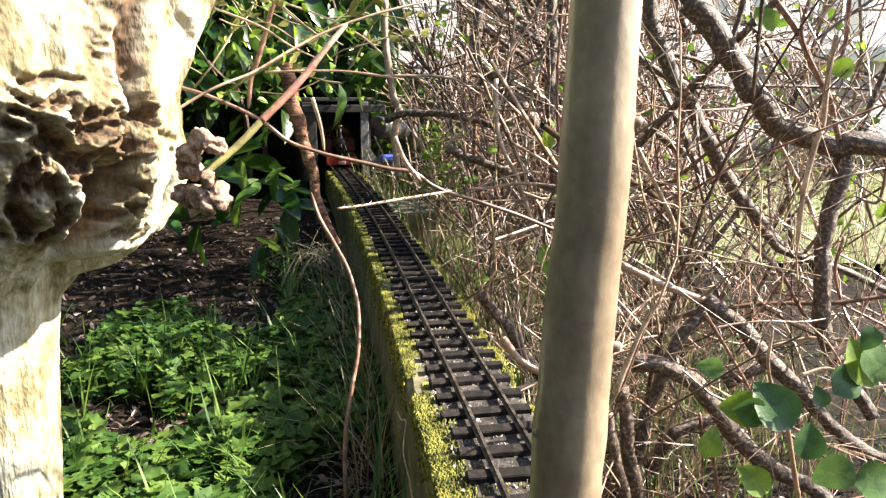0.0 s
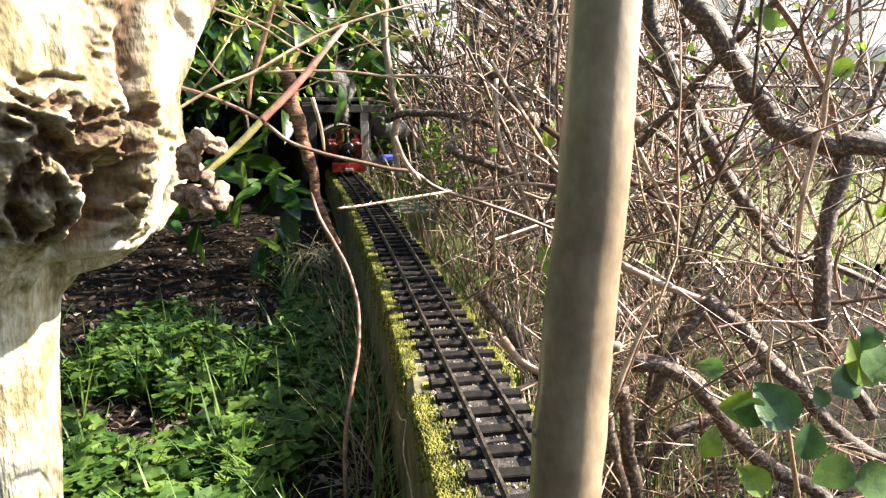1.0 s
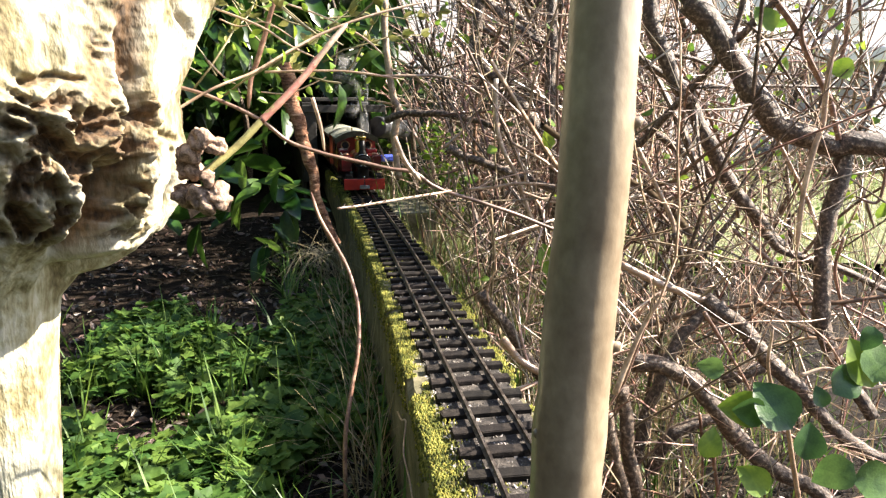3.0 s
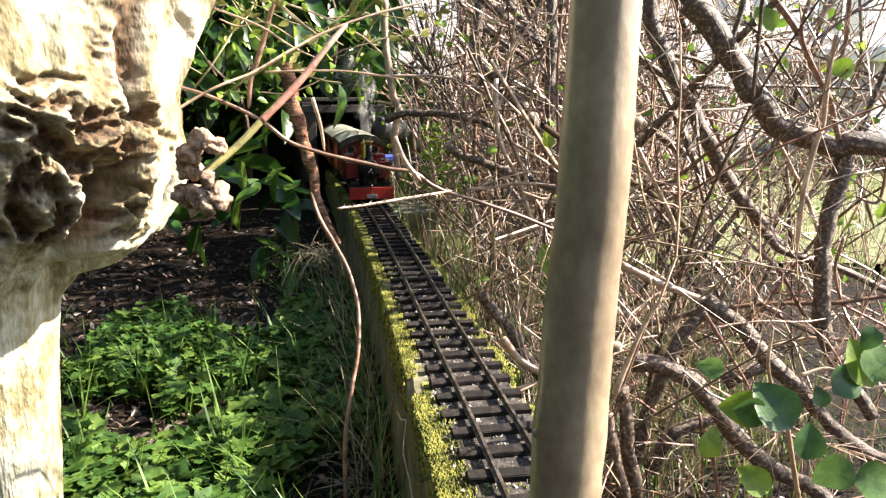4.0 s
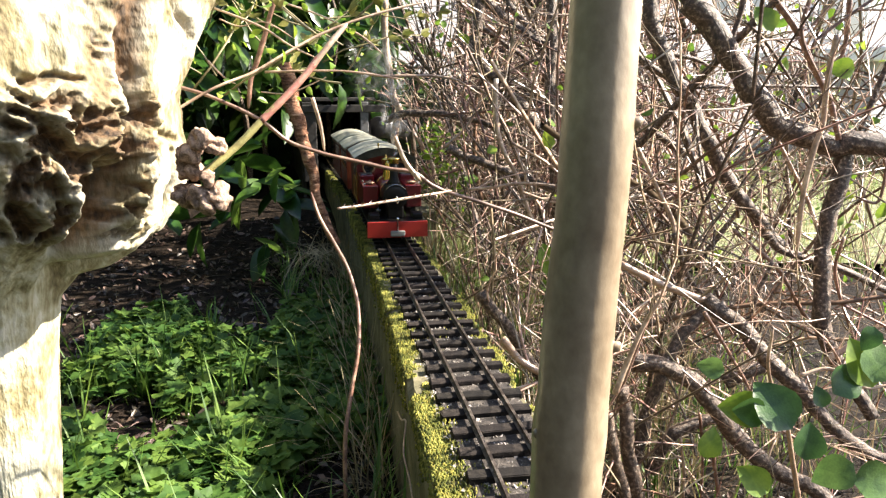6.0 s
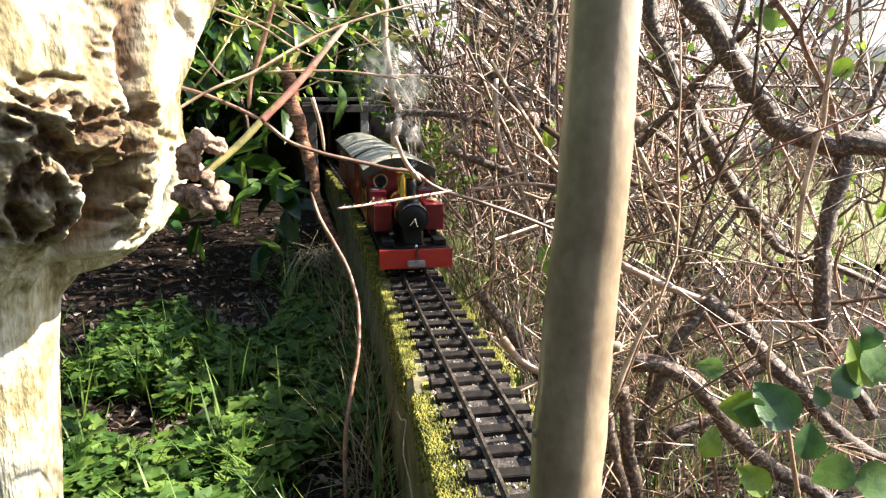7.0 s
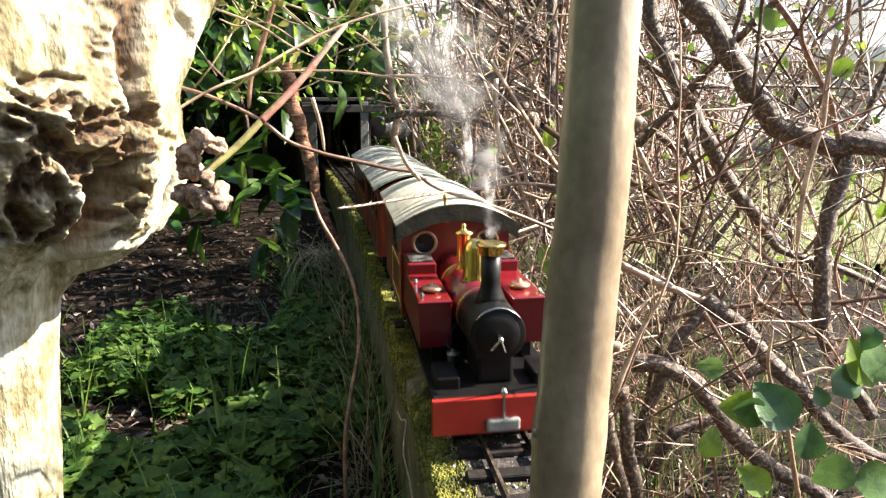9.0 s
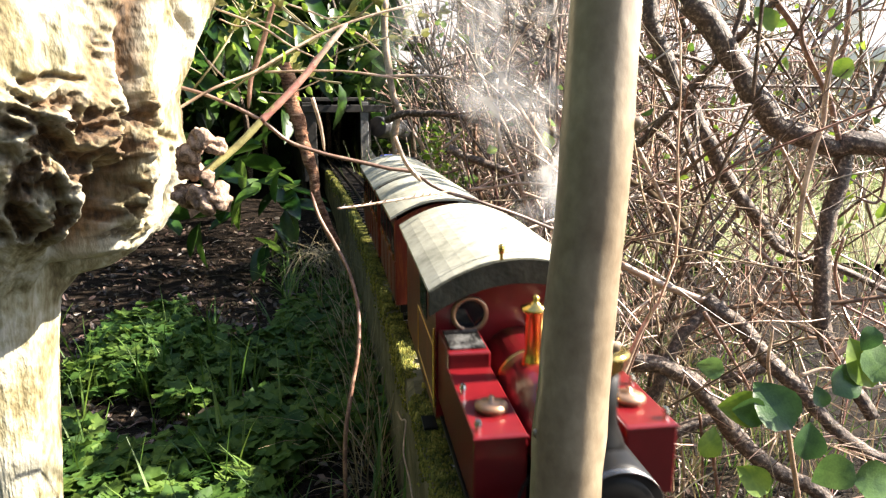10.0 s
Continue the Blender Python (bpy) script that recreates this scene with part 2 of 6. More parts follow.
def sweep(name, mat, section, y0, y1, n, parent=None, wob=0.0, shift=None):
    """Runs a cross-section (x, z) along the line."""
    a = Acc()
    m = len(section)
    for i in range(n):
        p = line_pose(y0 + (y1 - y0) * i / (n - 1))
        for x, z in section:
            v = p @ Vector((x + (shift(y0 + (y1 - y0) * i / (n - 1)) if shift else 0.0), 0, z))
            if wob:
                v += Vector((noise.noise(v * 14), 0, noise.noise(v * 11 + Vector((7, 7, 7))))) * wob
            a.v.append(tuple(v))
    for i in range(n - 1):
        for k in range(m):
            j = (k + 1) % m
            a.f.append((i * m + j, i * m + k, (i + 1) * m + k, (i + 1) * m + j))
    a.f.append(tuple(range(m)))
    a.f.append(tuple((n - 1) * m + k for k in range(m))[::-1])
    return part(name, a, mat, parent)


# ---------------------------------------------------------------- ground, wall, track
def bank(x, y):
    """The ground falls away on the hedge side of the wall."""
    u = max(0.0, min(1.0, (x - line_x(min(max(y, -1), 4)) - 0.02) / 0.25))
    return 0.24 * u * u * (3 - 2 * u)


def build_ground():
    a = Acc()
    xs = [-3000, -400, -60, -12, -5] + [-3 + 0.06 * i for i in range(101)] + [5, 12, 60, 400, 3000]
    ys = [-3000, -400, -60, -12, -4, -1.5] + [-0.8 + 0.06 * i for i in range(81)] + [5, 8, 14, 60, 400, 3000]
    for y in ys:
        for x in xs:
            near = 1.0 if abs(x) < 4 and -2 < y < 6 else 0.0
            h = 0.018 * noise.noise(Vector((x * 3, y * 3, 0))) + 0.008 * noise.noise(Vector((x * 11, y * 11, 4)))
            lift = 0.10 * max(0.0, min(1.0, (y - 1.75) / 0.8)) if x < line_x(y) else 0.0
            a.v.append((x, y, GROUND + near * (h + lift) - bank(x, y)))
    n = len(xs)
    for j in range(len(ys) - 1):
        for i in range(n - 1):
            a.f.append((j * n + i, j * n + i + 1, (j + 1) * n + i + 1, (j + 1) * n + i))
    g = part("ground", a, SOIL, None, smooth=True)
    tagged(g, "damp dark garden soil with leaf mould and twigs", "ground", kind="structure")


def ground_z(x, y):
    h = 0.018 * noise.noise(Vector((x * 3, y * 3, 0))) + 0.008 * noise.noise(Vector((x * 11, y * 11, 4)))
    lift = 0.10 * max(0.0, min(1.0, (y - 1.75) / 0.8)) if x < line_x(y) else 0.0
    return GROUND + h + lift - bank(x, y)


def build_wall():
    w = sweep("low_wall", CONCRETE, [(-0.055, -0.3), (-0.053, 0.132), (-0.047, WALL_TOP), (0.041, WALL_TOP), (0.046, 0.132), (0.048, -0.3)], -0.6, 3.2, 150, wob=0.004)
    tagged(w, "low weathered concrete garden wall carrying a model railway, moss on its edges", "wall", kind="structure")
    bed = sweep("track_bed", BALLAST, [(-0.036, 0.13), (-0.034, 0.1405), (0.034, 0.1405), (0.036, 0.13)], -0.6, 3.19, 150, w, wob=0.0015, shift=bend)
    tagged(bed, "gritty dark mortar under the track")
    # pier that widens the wall on the hedge side
    p = line_pose(1.60)
    bm = box(0.040, 0.135, -0.10, 0.12, -0.3, 0.141, 0.004)
    bmesh.ops.subdivide_edges(bm, edges=bm.edges[:], cuts=3, use_grid_fill=True)
    for v in bm.verts:
        v.co += Vector((noise.noise(v.co * 30), noise.noise(v.co * 30 + Vector((4, 0, 0))), noise.noise(v.co * 30 + Vector((0, 4, 0))))) * 0.004
    pier = part("pier", bm, CONCRETE, w, "mossy concrete pier widening the wall", smooth=False)
    pier.matrix_basis = p
    # moss cushions along both edges
    a = Acc()
    rnd = random.Random(4)
    for _ in range(60000):
        y = 0.12 + 2.3 * rnd.random() ** 1.5
        side = rnd.random()
        if side < 0.62:
            x = -0.047 + 0.011 * rnd.gauss(0, 0.8)
        elif side < 0.86:
            x = 0.041 + 0.006 * rnd.gauss(0, 0.8)
        else:
            x = rnd.uniform(-0.034, 0.034)
        if rnd.random() < 0.05:
            y, x = rnd.uniform(1.5, 1.72), rnd.uniform(0.04, 0.135)
        pat = noise.noise(Vector((x * 20, y * 9, 2.0)))
        pat += 0.35 * noise.noise(Vector((x * 70, y * 60, 5.0)))
        if pat < (-0.30 if x < -0.034 else 0.0 if x > 0.034 else 0.2):
            continue
        z = WALL_TOP if x > -0.053 else WALL_TOP - (-0.053 - x) * 2.2
        x = max(x, -0.0555)
        if abs(x) < 0.034:
            z = 0.1405
        p = line_pose(y) @ Vector((x, 0, z))
        r = rnd.uniform(0.0005, 0.0015) * (0.75 if abs(x) < 0.034 else 1.0)
        h = r * rnd.uniform(0.8, 2.0) + max(0.0, pat) * 0.0012
        ring = [(p.x + r * math.cos(g) * rnd.uniform(0.7, 1.2), p.y + r * math.sin(g) * rnd.uniform(0.7, 1.2), p.z + rnd.uniform(-0.001, 0.0005)) for g in (0, 1.26, 2.51, 3.77, 5.03)]
        top = [(p.x + 0.55 * r * math.cos(g + 0.5), p.y + 0.55 * r * math.sin(g + 0.5), p.z + h * rnd.uniform(0.6, 1.0)) for g in (0, 1.26, 2.51, 3.77, 5.03)]
        a.add(ring + top + [(p.x, p.y, p.z + h * 1.1)], [(i, (i + 1) % 5, 5 + (i + 1) % 5, 5 + i) for i in range(5)] + [(5 + i, 5 + (i + 1) % 5, 10) for i in range(5)])
    mo = part("moss", a, MOSS, w, "bright yellow-green moss cushions", smooth=True)
    mo["kind"] = "stuff"
    # grit between the sleepers
    a = Acc()
    for _ in range(6500):
        y = 0.15 + 2.0 * rnd.random() ** 1.4
        p = line_pose(y) @ Vector((rnd.uniform(-0.037, 0.037), 0, 0.1405))
        r = rnd.uniform(0.0005, 0.0024)
        q = [Vector((rnd.gauss(0, 1), rnd.gauss(0, 1), rnd.gauss(0, 0.7))).normalized() * r + p for _ in range(4)]
        a.add(q, [(0, 1, 2), (0, 2, 3), (0, 3, 1), (1, 3, 2)])
    gr = part("grit", a, GRIT, w, "pale grit and crumbs between the sleepers")
    gr["kind"] = "stuff"
    return w


def build_track():
    tr = thing("railway_track", "narrow-gauge model railway track on dark sleepers with tarnished rails", "railway track", (0, 0, 0))
    for sx in (-1, 1):
        c = 0.0172 * sx
        sec = [(c - 0.0026, 0.1455), (c - 0.0026, 0.1463), (c - 0.0006, 0.1468), (c - 0.0006, 0.1485), (c - 0.0012, 0.1488), (c - 0.0012, RAIL_TOP),
               (c + 0.0012, RAIL_TOP), (c + 0.0012, 0.1488), (c + 0.0006, 0.1485), (c + 0.0006, 0.1468), (c + 0.0026, 0.1463), (c + 0.0026, 0.1455)]
        sweep("rail", RAIL, sec, -0.55, 3.15, 160, tr, shift=bend)
    rnd = random.Random(7)
    protos = []
    for _ in range(4):
        bm = box(-0.0375, 0.0375, -0.0056, 0.0056, 0.1385, 0.1455, 0.0009, 1)
        for v in bm.verts:
            v.co += Vector((rnd.uniform(-1, 1) * 0.0008, rnd.uniform(-1, 1) * 0.0006, rnd.uniform(-1, 1) * 0.0003))
        me = bpy.data.meshes.new("sleeper")
        bm.to_mesh(me)
        bm.free()
        me.materials.append(SLEEPER)
        protos.append(me)
    y = -0.5
    while y < 3.1:
        ob = new("sleeper", rnd.choice(protos))
        ob.parent = tr
        ob.matrix_basis = line_pose(y) @ pose(bend(y) + rnd.uniform(-1, 1) * 0.0012, 0, 0, 0, 0, rnd.uniform(-2, 2))
        y = along(y, 0.0325)
    return tr


# ---------------------------------------------------------------- the train
def wheel(parent, x, y, r, sx):
    w = part("wheel", lathe([(r * 0.25, -0.003), (r, -0.003), (r * 1.0, 0.0005), (r * 1.12, 0.001), (r * 1.12, 0.003), (r * 0.3, 0.003)], "x", (0, 0, 0), 20), BLACK, parent, "black iron wheel", smooth=False)
    w.matrix_basis = pose(x, y, r, 0, 0, 180 if sx > 0 else 0)
    return w


def arch_roof(x, y0, y1, ze, zt, thick, n=14):
    """A shallow curved roof from y0 to y1 over a half-width x."""
    a = Acc()
    for y in (y0, y1):
        for off in (0, -thick):
            for i in range(n + 1):
                u = -1 + 2 * i / n
                a.v.append((x * u, y, ze + (zt - ze) * (1 - u * u) + off))
    m = n + 1
    for i in range(n):
        a.f.append((i, i + 1, 2 * m + i + 1, 2 * m + i))
        a.f.append((m + i + 1, m + i, 3 * m + i, 3 * m + i + 1))
        a.f.append((i + 1, i, m + i, m + i + 1))
        a.f.append((2 * m + i, 2 * m + i + 1, 3 * m + i + 1, 3 * m + i))
    a.f.append((0, 2 * m, 3 * m, m))
    a.f.append((n, m + n, 3 * m + n, 2 * m + n))
    return a


def end_panel(x, y0, y1, z0, ze, zt, holes=(), n=14):
    """An upright end panel with an arched top."""
    a = Acc()
    for y in (y0, y1):
        a.v.append((-x, y, z0))
        a.v.append((x, y, z0))
        for i in range(n + 1):
            u = 1 - 2 * i / n
            a.v.append((x * u, y, ze + (zt - ze) * (1 - u * u)))
    m = n + 3
    a.f.append(tuple(range(m)))
    a.f.append(tuple(range(m, 2 * m))[::-1])
    for k in range(m):
        j = (k + 1) % m
        a.f.append((j, k, m + k, m + j))
    return a


def build_loco():
    lo = thing("locomotive", "glossy maroon model tank locomotive, brass dome, scarlet buffer beam", "locomotive")
    part("buffer_beam", box(-0.0515, 0.0515, -0.002, 0.002, 0.010, 0.0372, 0.0006), SCARLET, lo, "scarlet buffer beam")
    cp = part("coupling", box(-0.0125, 0.0125, -0.006, -0.002, 0.012, 0.022, 0.0018), GREYPAINT, lo, "grey centre buffer plate")
    part("coupling_pin", lathe([(0.0012, 0.02), (0.0012, 0.0395), (0.0026, 0.040), (0.0026, 0.043), (0.001, 0.045)], "z", (0, -0.0042, 0), 10), STEEL, lo, "bright steel pin", smooth=True)
    part("running_plate", box(-0.050, 0.050, 0.002, 0.235, 0.0345, 0.0375, 0.0006), BLACK, lo, "black running plate")
    part("frame", box(-0.012, 0.012, 0.004, 0.40, 0.012, 0.0345), BLACK, lo, "black frames between the wheels")
    for sx in (-1, 1):
        part("cylinder", lathe([(0.004, 0.012), (0.0105, 0.013), (0.0115, 0.016), (0.0115, 0.046), (0.0105, 0.049), (0.003, 0.05)], "y", (0.037 * sx, 0, 0.0255), 20), BLACK, lo, "black cylinder with bolted cover", smooth=True)
        part("valve_chest", box(0.037 * sx - 0.009, 0.037 * sx + 0.009, 0.016, 0.047, 0.037, 0.047, 0.0015), BLACK, lo)
        for y in (0.09, 0.15, 0.30):
            wheel(lo, 0.0165 * sx, y, 0.0165, sx)
        part("side_rod", box(0.027 * sx - 0.001, 0.027 * sx + 0.001, 0.085, 0.155, 0.0125, 0.017, 0.0008), STEEL, lo, "bright steel side rod")
        # side tank with its lower front, step and filler
        t = part("side_tank", box(0.0385 * sx - 0.0135, 0.0385 * sx + 0.0135, 0.070, 0.168, 0.050, 0.089, 0.0012), RED, lo, "glossy maroon side tank")
        part("filler_lid", lathe([(0.0075, 0.089), (0.0075, 0.0905), (0.0088, 0.0908), (0.0088, 0.0925), (0.006, 0.094), (0.0015, 0.0945), (0.0015, 0.097)], "z", (0.0375 * sx, 0.098, 0), 18), BRASS_DULL, t, "dull brass filler lid", smooth=True)
        for y in (0.077, 0.12):
            part("bolt", lathe([(0.0015, 0.089), (0.0015, 0.0915), (0.0022, 0.092), (0.0015, 0.0945)], "z", (0.0485 * sx, y, 0), 8), STEEL, t)
        part("tank_step", box(0.0385 * sx - 0.0132, 0.0385 * sx + 0.0132, 0.155, 0.199, 0.050, 0.099, 0.0015), RED, t)
        part("cover_plate", box(0.0385 * sx - 0.0112, 0.0385 * sx + 0.0112, 0.160, 0.192, 0.099, 0.1005, 0.0005), WORN, t, "dark worn metal cover plate")
        part("beading", box(0.0385 * sx - 0.014, 0.0385 * sx + 0.014, 0.0693, 0.0707, 0.0868, 0.0885, 0.0004), RED, t)
        part("hanger_bracket", box(0.0375 * sx - 0.004, 0.0375 * sx + 0.004, 0.074, 0.082, 0.0375, 0.050), BLACK, lo)
        part("handrail", lathe([(0.0009, 0.0), (0.0009, 0.055)], "z", (0.0545 * sx, 0.196, 0.046), 8), BRASS, lo, "brass handrail")
    sb = part("smokebox", lathe([(0.0195, 0.019), (0.0212, 0.022), (0.0212, 0.066), (0.0205, 0.068)], "y", (0, 0, 0.077), 32), BLACK, lo, "black smokebox", smooth=True)
    part("smokebox_ring", lathe([(0.0205, 0.0176), (0.0211, 0.0178), (0.0211, 0.019), (0.0205, 0.0192)], "y", (0, 0, 0.077), 32), BLACK, sb, "black smokebox rim", smooth=True)
    # steel arc over the rim's top, modelled in place of a sun highlight
    arc = Acc()
    arc.tube([(0.0207 * math.cos(g), 0.0172, 0.077 + 0.0207 * math.sin(g)) for g in [0.6 + 0.11 * k for k in range(18)]], [0.00045] * 18, 6)
    part("rim_highlight", arc, STEEL, sb, "bright steel arc imitating the sun highlight on the smokebox rim", smooth=True)
    part("smokebox_door", lathe([(0.0004, 0.0160), (0.010, 0.0162), (0.016, 0.0170), (0.0182, 0.0186), (0.0182, 0.021)], "y", (0, 0, 0.077), 32), BLACK, sb, smooth=True)
    part("door_dart", lathe([(0.0015, 0.006), (0.002, 0.009), (0.0015, 0.014)], "y", (0, 0, 0.077), 10), STEEL, sb, "bright door handle boss", smooth=True)
    for dx, dz in ((-0.007, -0.008), (0.0035, -0.0095)):
        h = Acc()
        h.tube([(0, 0.0085, 0.077), (dx, 0.0085, 0.077 + dz)], [0.0008, 0.0006], 6)
        part("door_handle", h, STEEL, sb, "bright steel handle")
    part("lubricator", lathe([(0.0045, 0.0375), (0.0045, 0.047), (0.0052, 0.0475), (0.0052, 0.049), (0.0015, 0.0495), (0.0015, 0.052)], "z", (-0.026, 0.060, 0), 14), WORN, lo, "small worn lubricator", smooth=True)
    pp = Acc()
    pp.tube(glide([(-0.026, 0.060, 0.050), (-0.030, 0.066, 0.056), (-0.024, 0.070, 0.066), (-0.018, 0.070, 0.072)], 12), [0.0008] * 12, 6)
    part("steam_pipe", pp, BLACK, lo, smooth=True)
    part("saddle", box(-0.014, 0.014, 0.022, 0.066, 0.0375, 0.06, 0.003), BLACK, lo)
    part("boiler", lathe([(0.0215, 0.066), (0.0215, 0.202)], "y", (0, 0, 0.077), 32), RED, lo, "maroon boiler", smooth=True)
    for y in (0.071, 0.155):
        part("boiler_band", lathe([(0.0215, y), (0.0219, y + 0.0003), (0.0219, y + 0.0025), (0.0215, y + 0.0028)], "y", (0, 0, 0.077), 32), BRASS, lo, "thin brass boiler band", smooth=True)
    ch = part("chimney", lathe([(0.0125, 0.094), (0.0105, 0.1), (0.008, 0.106), (0.0074, 0.112), (0.0078, 0.132)], "z", (0, 0.044, 0), 24), BLACK, lo, "black chimney", smooth=True)
    part("chimney_cap", lathe([(0.0078, 0.131), (0.0092, 0.1325), (0.0092, 0.1365), (0.0115, 0.1385), (0.0115, 0.1405), (0.0085, 0.1412), (0.006, 0.136)], "z", (0, 0.044, 0), 24), BRASS, ch, "polished brass chimney cap", smooth=True)
    do = part("dome", lathe([(0.0125, 0.094), (0.0115, 0.098), (0.0105, 0.103), (0.0105, 0.122), (0.009, 0.127), (0.0065, 0.1305), (0.003, 0.132), (0.0003, 0.1323)], "z", (0, 0.102, 0), 24), BRASS, lo, "polished brass steam dome", smooth=True)
    part("safety_valve", lathe([(0.0085, 0.094), (0.0066, 0.099), (0.0056, 0.104), (0.0064, 0.127), (0.0085, 0.1285), (0.0085, 0.1305), (0.003, 0.132), (0.0016, 0.1345), (0.0022, 0.1365), (0.0003, 0.138)], "z", (-0.003, 0.140, 0), 20), BRASS, lo, "brass safety valve column", smooth=True)
    # cab
    cab = part("cab_front", end_panel(0.053, 0.199, 0.203, 0.0375, 0.1245, 0.1415), RED, lo, "maroon cab front with round windows")
    for sx in (-1, 1):
        part("window_glass", lathe([(0.0003, 0.1982), (0.0098, 0.1982), (0.0098, 0.201)], "y", (0.0305 * sx, 0, 0.1085), 24), GLASS, cab, "dark round window")
        part("window_ring", lathe([(0.0095, 0.1992), (0.0095, 0.1972), (0.0122, 0.1968), (0.0128, 0.1992)], "y", (0.0305 * sx, 0, 0.1085), 28), BRASS_DULL, cab, "dull brass window ring", smooth=True)
        s = part("cab_side", box(0.0512 * sx - 0.0018, 0.0512 * sx + 0.0018, 0.203, 0.40, 0.034, 0.1265), TEAK, lo, "varnished orange-brown cab side with gold lining")
        part("lining", box(0.0533 * sx - 0.0004, 0.0533 * sx + 0.0004, 0.212, 0.305, 0.083, 0.0836), GOLDLINE, s)
        part("lining", box(0.0533 * sx - 0.0004, 0.0533 * sx + 0.0004, 0.212, 0.305, 0.044, 0.0446), GOLDLINE, s)
        for y in (0.212, 0.3045):
            part("lining", box(0.0533 * sx - 0.0004, 0.0533 * sx + 0.0004, y, y + 0.0006, 0.0446, 0.083), GOLDLINE, s)
        part("side_window", box(0.0533 * sx - 0.0006, 0.0533 * sx + 0.0006, 0.245, 0.285, 0.09, 0.117, 0.0005), GLASS, s, "dark side window")
        part("step", box(0.052 * sx - 0.006, 0.052 * sx + 0.004, 0.225, 0.245, 0.014, 0.016), BLACK, lo)
    part("cab_back", end_panel(0.053, 0.397, 0.401, 0.0345, 0.1245, 0.1415), RED, lo)
    ro = part("cab_roof", arch_roof(0.0585, 0.190, 0.417, 0.128, 0.1475, 0.0025), ROOFCLOTH, lo, "pale sunlit curved roof", smooth=False)
    part("roof_edge", arch_roof(0.0588, 0.1845, 0.1897, 0.1282, 0.1477, 0.0155), VALANCE, ro, "grey-green front edge of the roof, coloured darker as the unlit face")
    part("whistle", lathe([(0.0012, 0.142), (0.0012, 0.15), (0.002, 0.151), (0.002, 0.156), (0.0006, 0.157)], "z", (-0.012, 0.190, 0), 8), BRASS, ro, smooth=True)
    return lo


def build_coach(length, doors):
    co = thing("passenger_coach", "red-brown varnished model railway coach with pale curved roof", "railway coach", group="coaches")
    w = 0.0515
    part("underframe", box(-0.048, 0.048, 0.004, length - 0.004, 0.022, 0.032, 0.001), BLACK, co)
    for sx in (-1, 1):
        s = part("coach_side", box(w * sx - 0.0015, w * sx + 0.0015, 0.004, length - 0.004, 0.031, 0.1225), TEAK, co)
        part("waist_rail", box((w + 0.0018) * sx - 0.0008, (w + 0.0018) * sx + 0.0008, 0.005, length - 0.005, 0.074, 0.0775), TEAK, s)
        pitch = (length - 0.02) / doors
        for k in range(doors):
            y = 0.01 + pitch * k
            part("window_glass", box((w + 0.0016) * sx - 0.0004, (w + 0.0016) * sx + 0.0004, y + 0.006, y + pitch - 0.006, 0.084, 0.112, 0.001), GLASS, s, "dark coach window")
            part("door_strip", box((w + 0.0016) * sx - 0.0006, (w + 0.0016) * sx + 0.0006, y - 0.0008, y + 0.0008, 0.034, 0.12), TEAK, s)
            part("door_handle", lathe([(0.0008, 0), (0.0008, 0.006)], "z", ((w + 0.003) * sx, y + 0.004, 0.078), 6), BRASS, s)
        for y in (length * 0.2, length * 0.8):
            wheel(co, 0.0165 * sx, y, 0.0125, sx)
            part("axle_guard", box(0.026 * sx - 0.001, 0.026 * sx + 0.001, y - 0.012, y + 0.012, 0.008, 0.022), BLACK, co)
    for y in (0.004, length - 0.007):
        part("coach_end", end_panel(w, y, y + 0.003, 0.031, 0.1215, 0.1385), TEAK, co)
    part("roof", arch_roof(0.058, 0.0, length, 0.1255, 0.1445, 0.0025), ROOFCLOTH, co, "pale sunlit curved roof")
    part("drawbar", box(-0.004, 0.004, -0.012, 0.006, 0.018, 0.024), BLACK, co)
    return co


build_ground()
BRASS_DULL = material("dull_brass", [(0.3, (0.3, 0.17, 0.1)), (0.7, (0.42, 0.27, 0.17))], 40, 0.4, metal=0.7, bump=0.05)
WORN = material("worn_black_steel", [(0.42, (0.006, 0.006, 0.006)), (0.62, (0.2, 0.2, 0.19))], 90, 0.35, metal=0.5, bump=0.05)
GRIT = material("pale_grit", [(0.3, (0.16, 0.14, 0.12)), (0.7, (0.5, 0.46, 0.42))], 90, 0.8, bump=0.0, random_by="island", spread=0.5)
wall = build_wall()
track = build_track()
loco = build_loco()
coach_a = build_coach(0.206, 4)
coach_b = build_coach(0.30, 6)

TRAIN = [(0.0, 2.385), (1.0, 2.165), (2.0, 1.95), (2.7, 1.81), (3.8, 1.63), (4.5, 1.505), (5.0, 1.395), (5.5, 1.275), (6.8, 0.99), (7.5, 0.832), (8.0, 0.704), (8.5, 0.585), (9.0, 0.465), (9.5, 0.357), (10.0, 0.243)]


# ---------------------------------------------------------------- trunk, pole
# the trunk's outline by height: the hanging lobe on the east, and the swollen front
LOBE_Z = (-0.05, 0.03, 0.134, 0.187, 0.228, 0.2466, 0.252, 0.264, 0.2885, 0.309, 0.334, 0.3685, 0.3975, 0.4354, 0.477, 0.62)
LOBE_R = (0.036, 0.037, 0.0457, 0.051, 0.0565, 0.0726, 0.098, 0.119, 0.144, 0.158, 0.166, 0.163, 0.165, 0.178, 0.197, 0.215)
CURTAIN_Z = (-0.05, 0.03, 0.134, 0.187, 0.228, 0.262, 0.270, 0.277, 0.286, 0.30, 0.334, 0.3685, 0.3975, 0.4354, 0.477, 0.62)
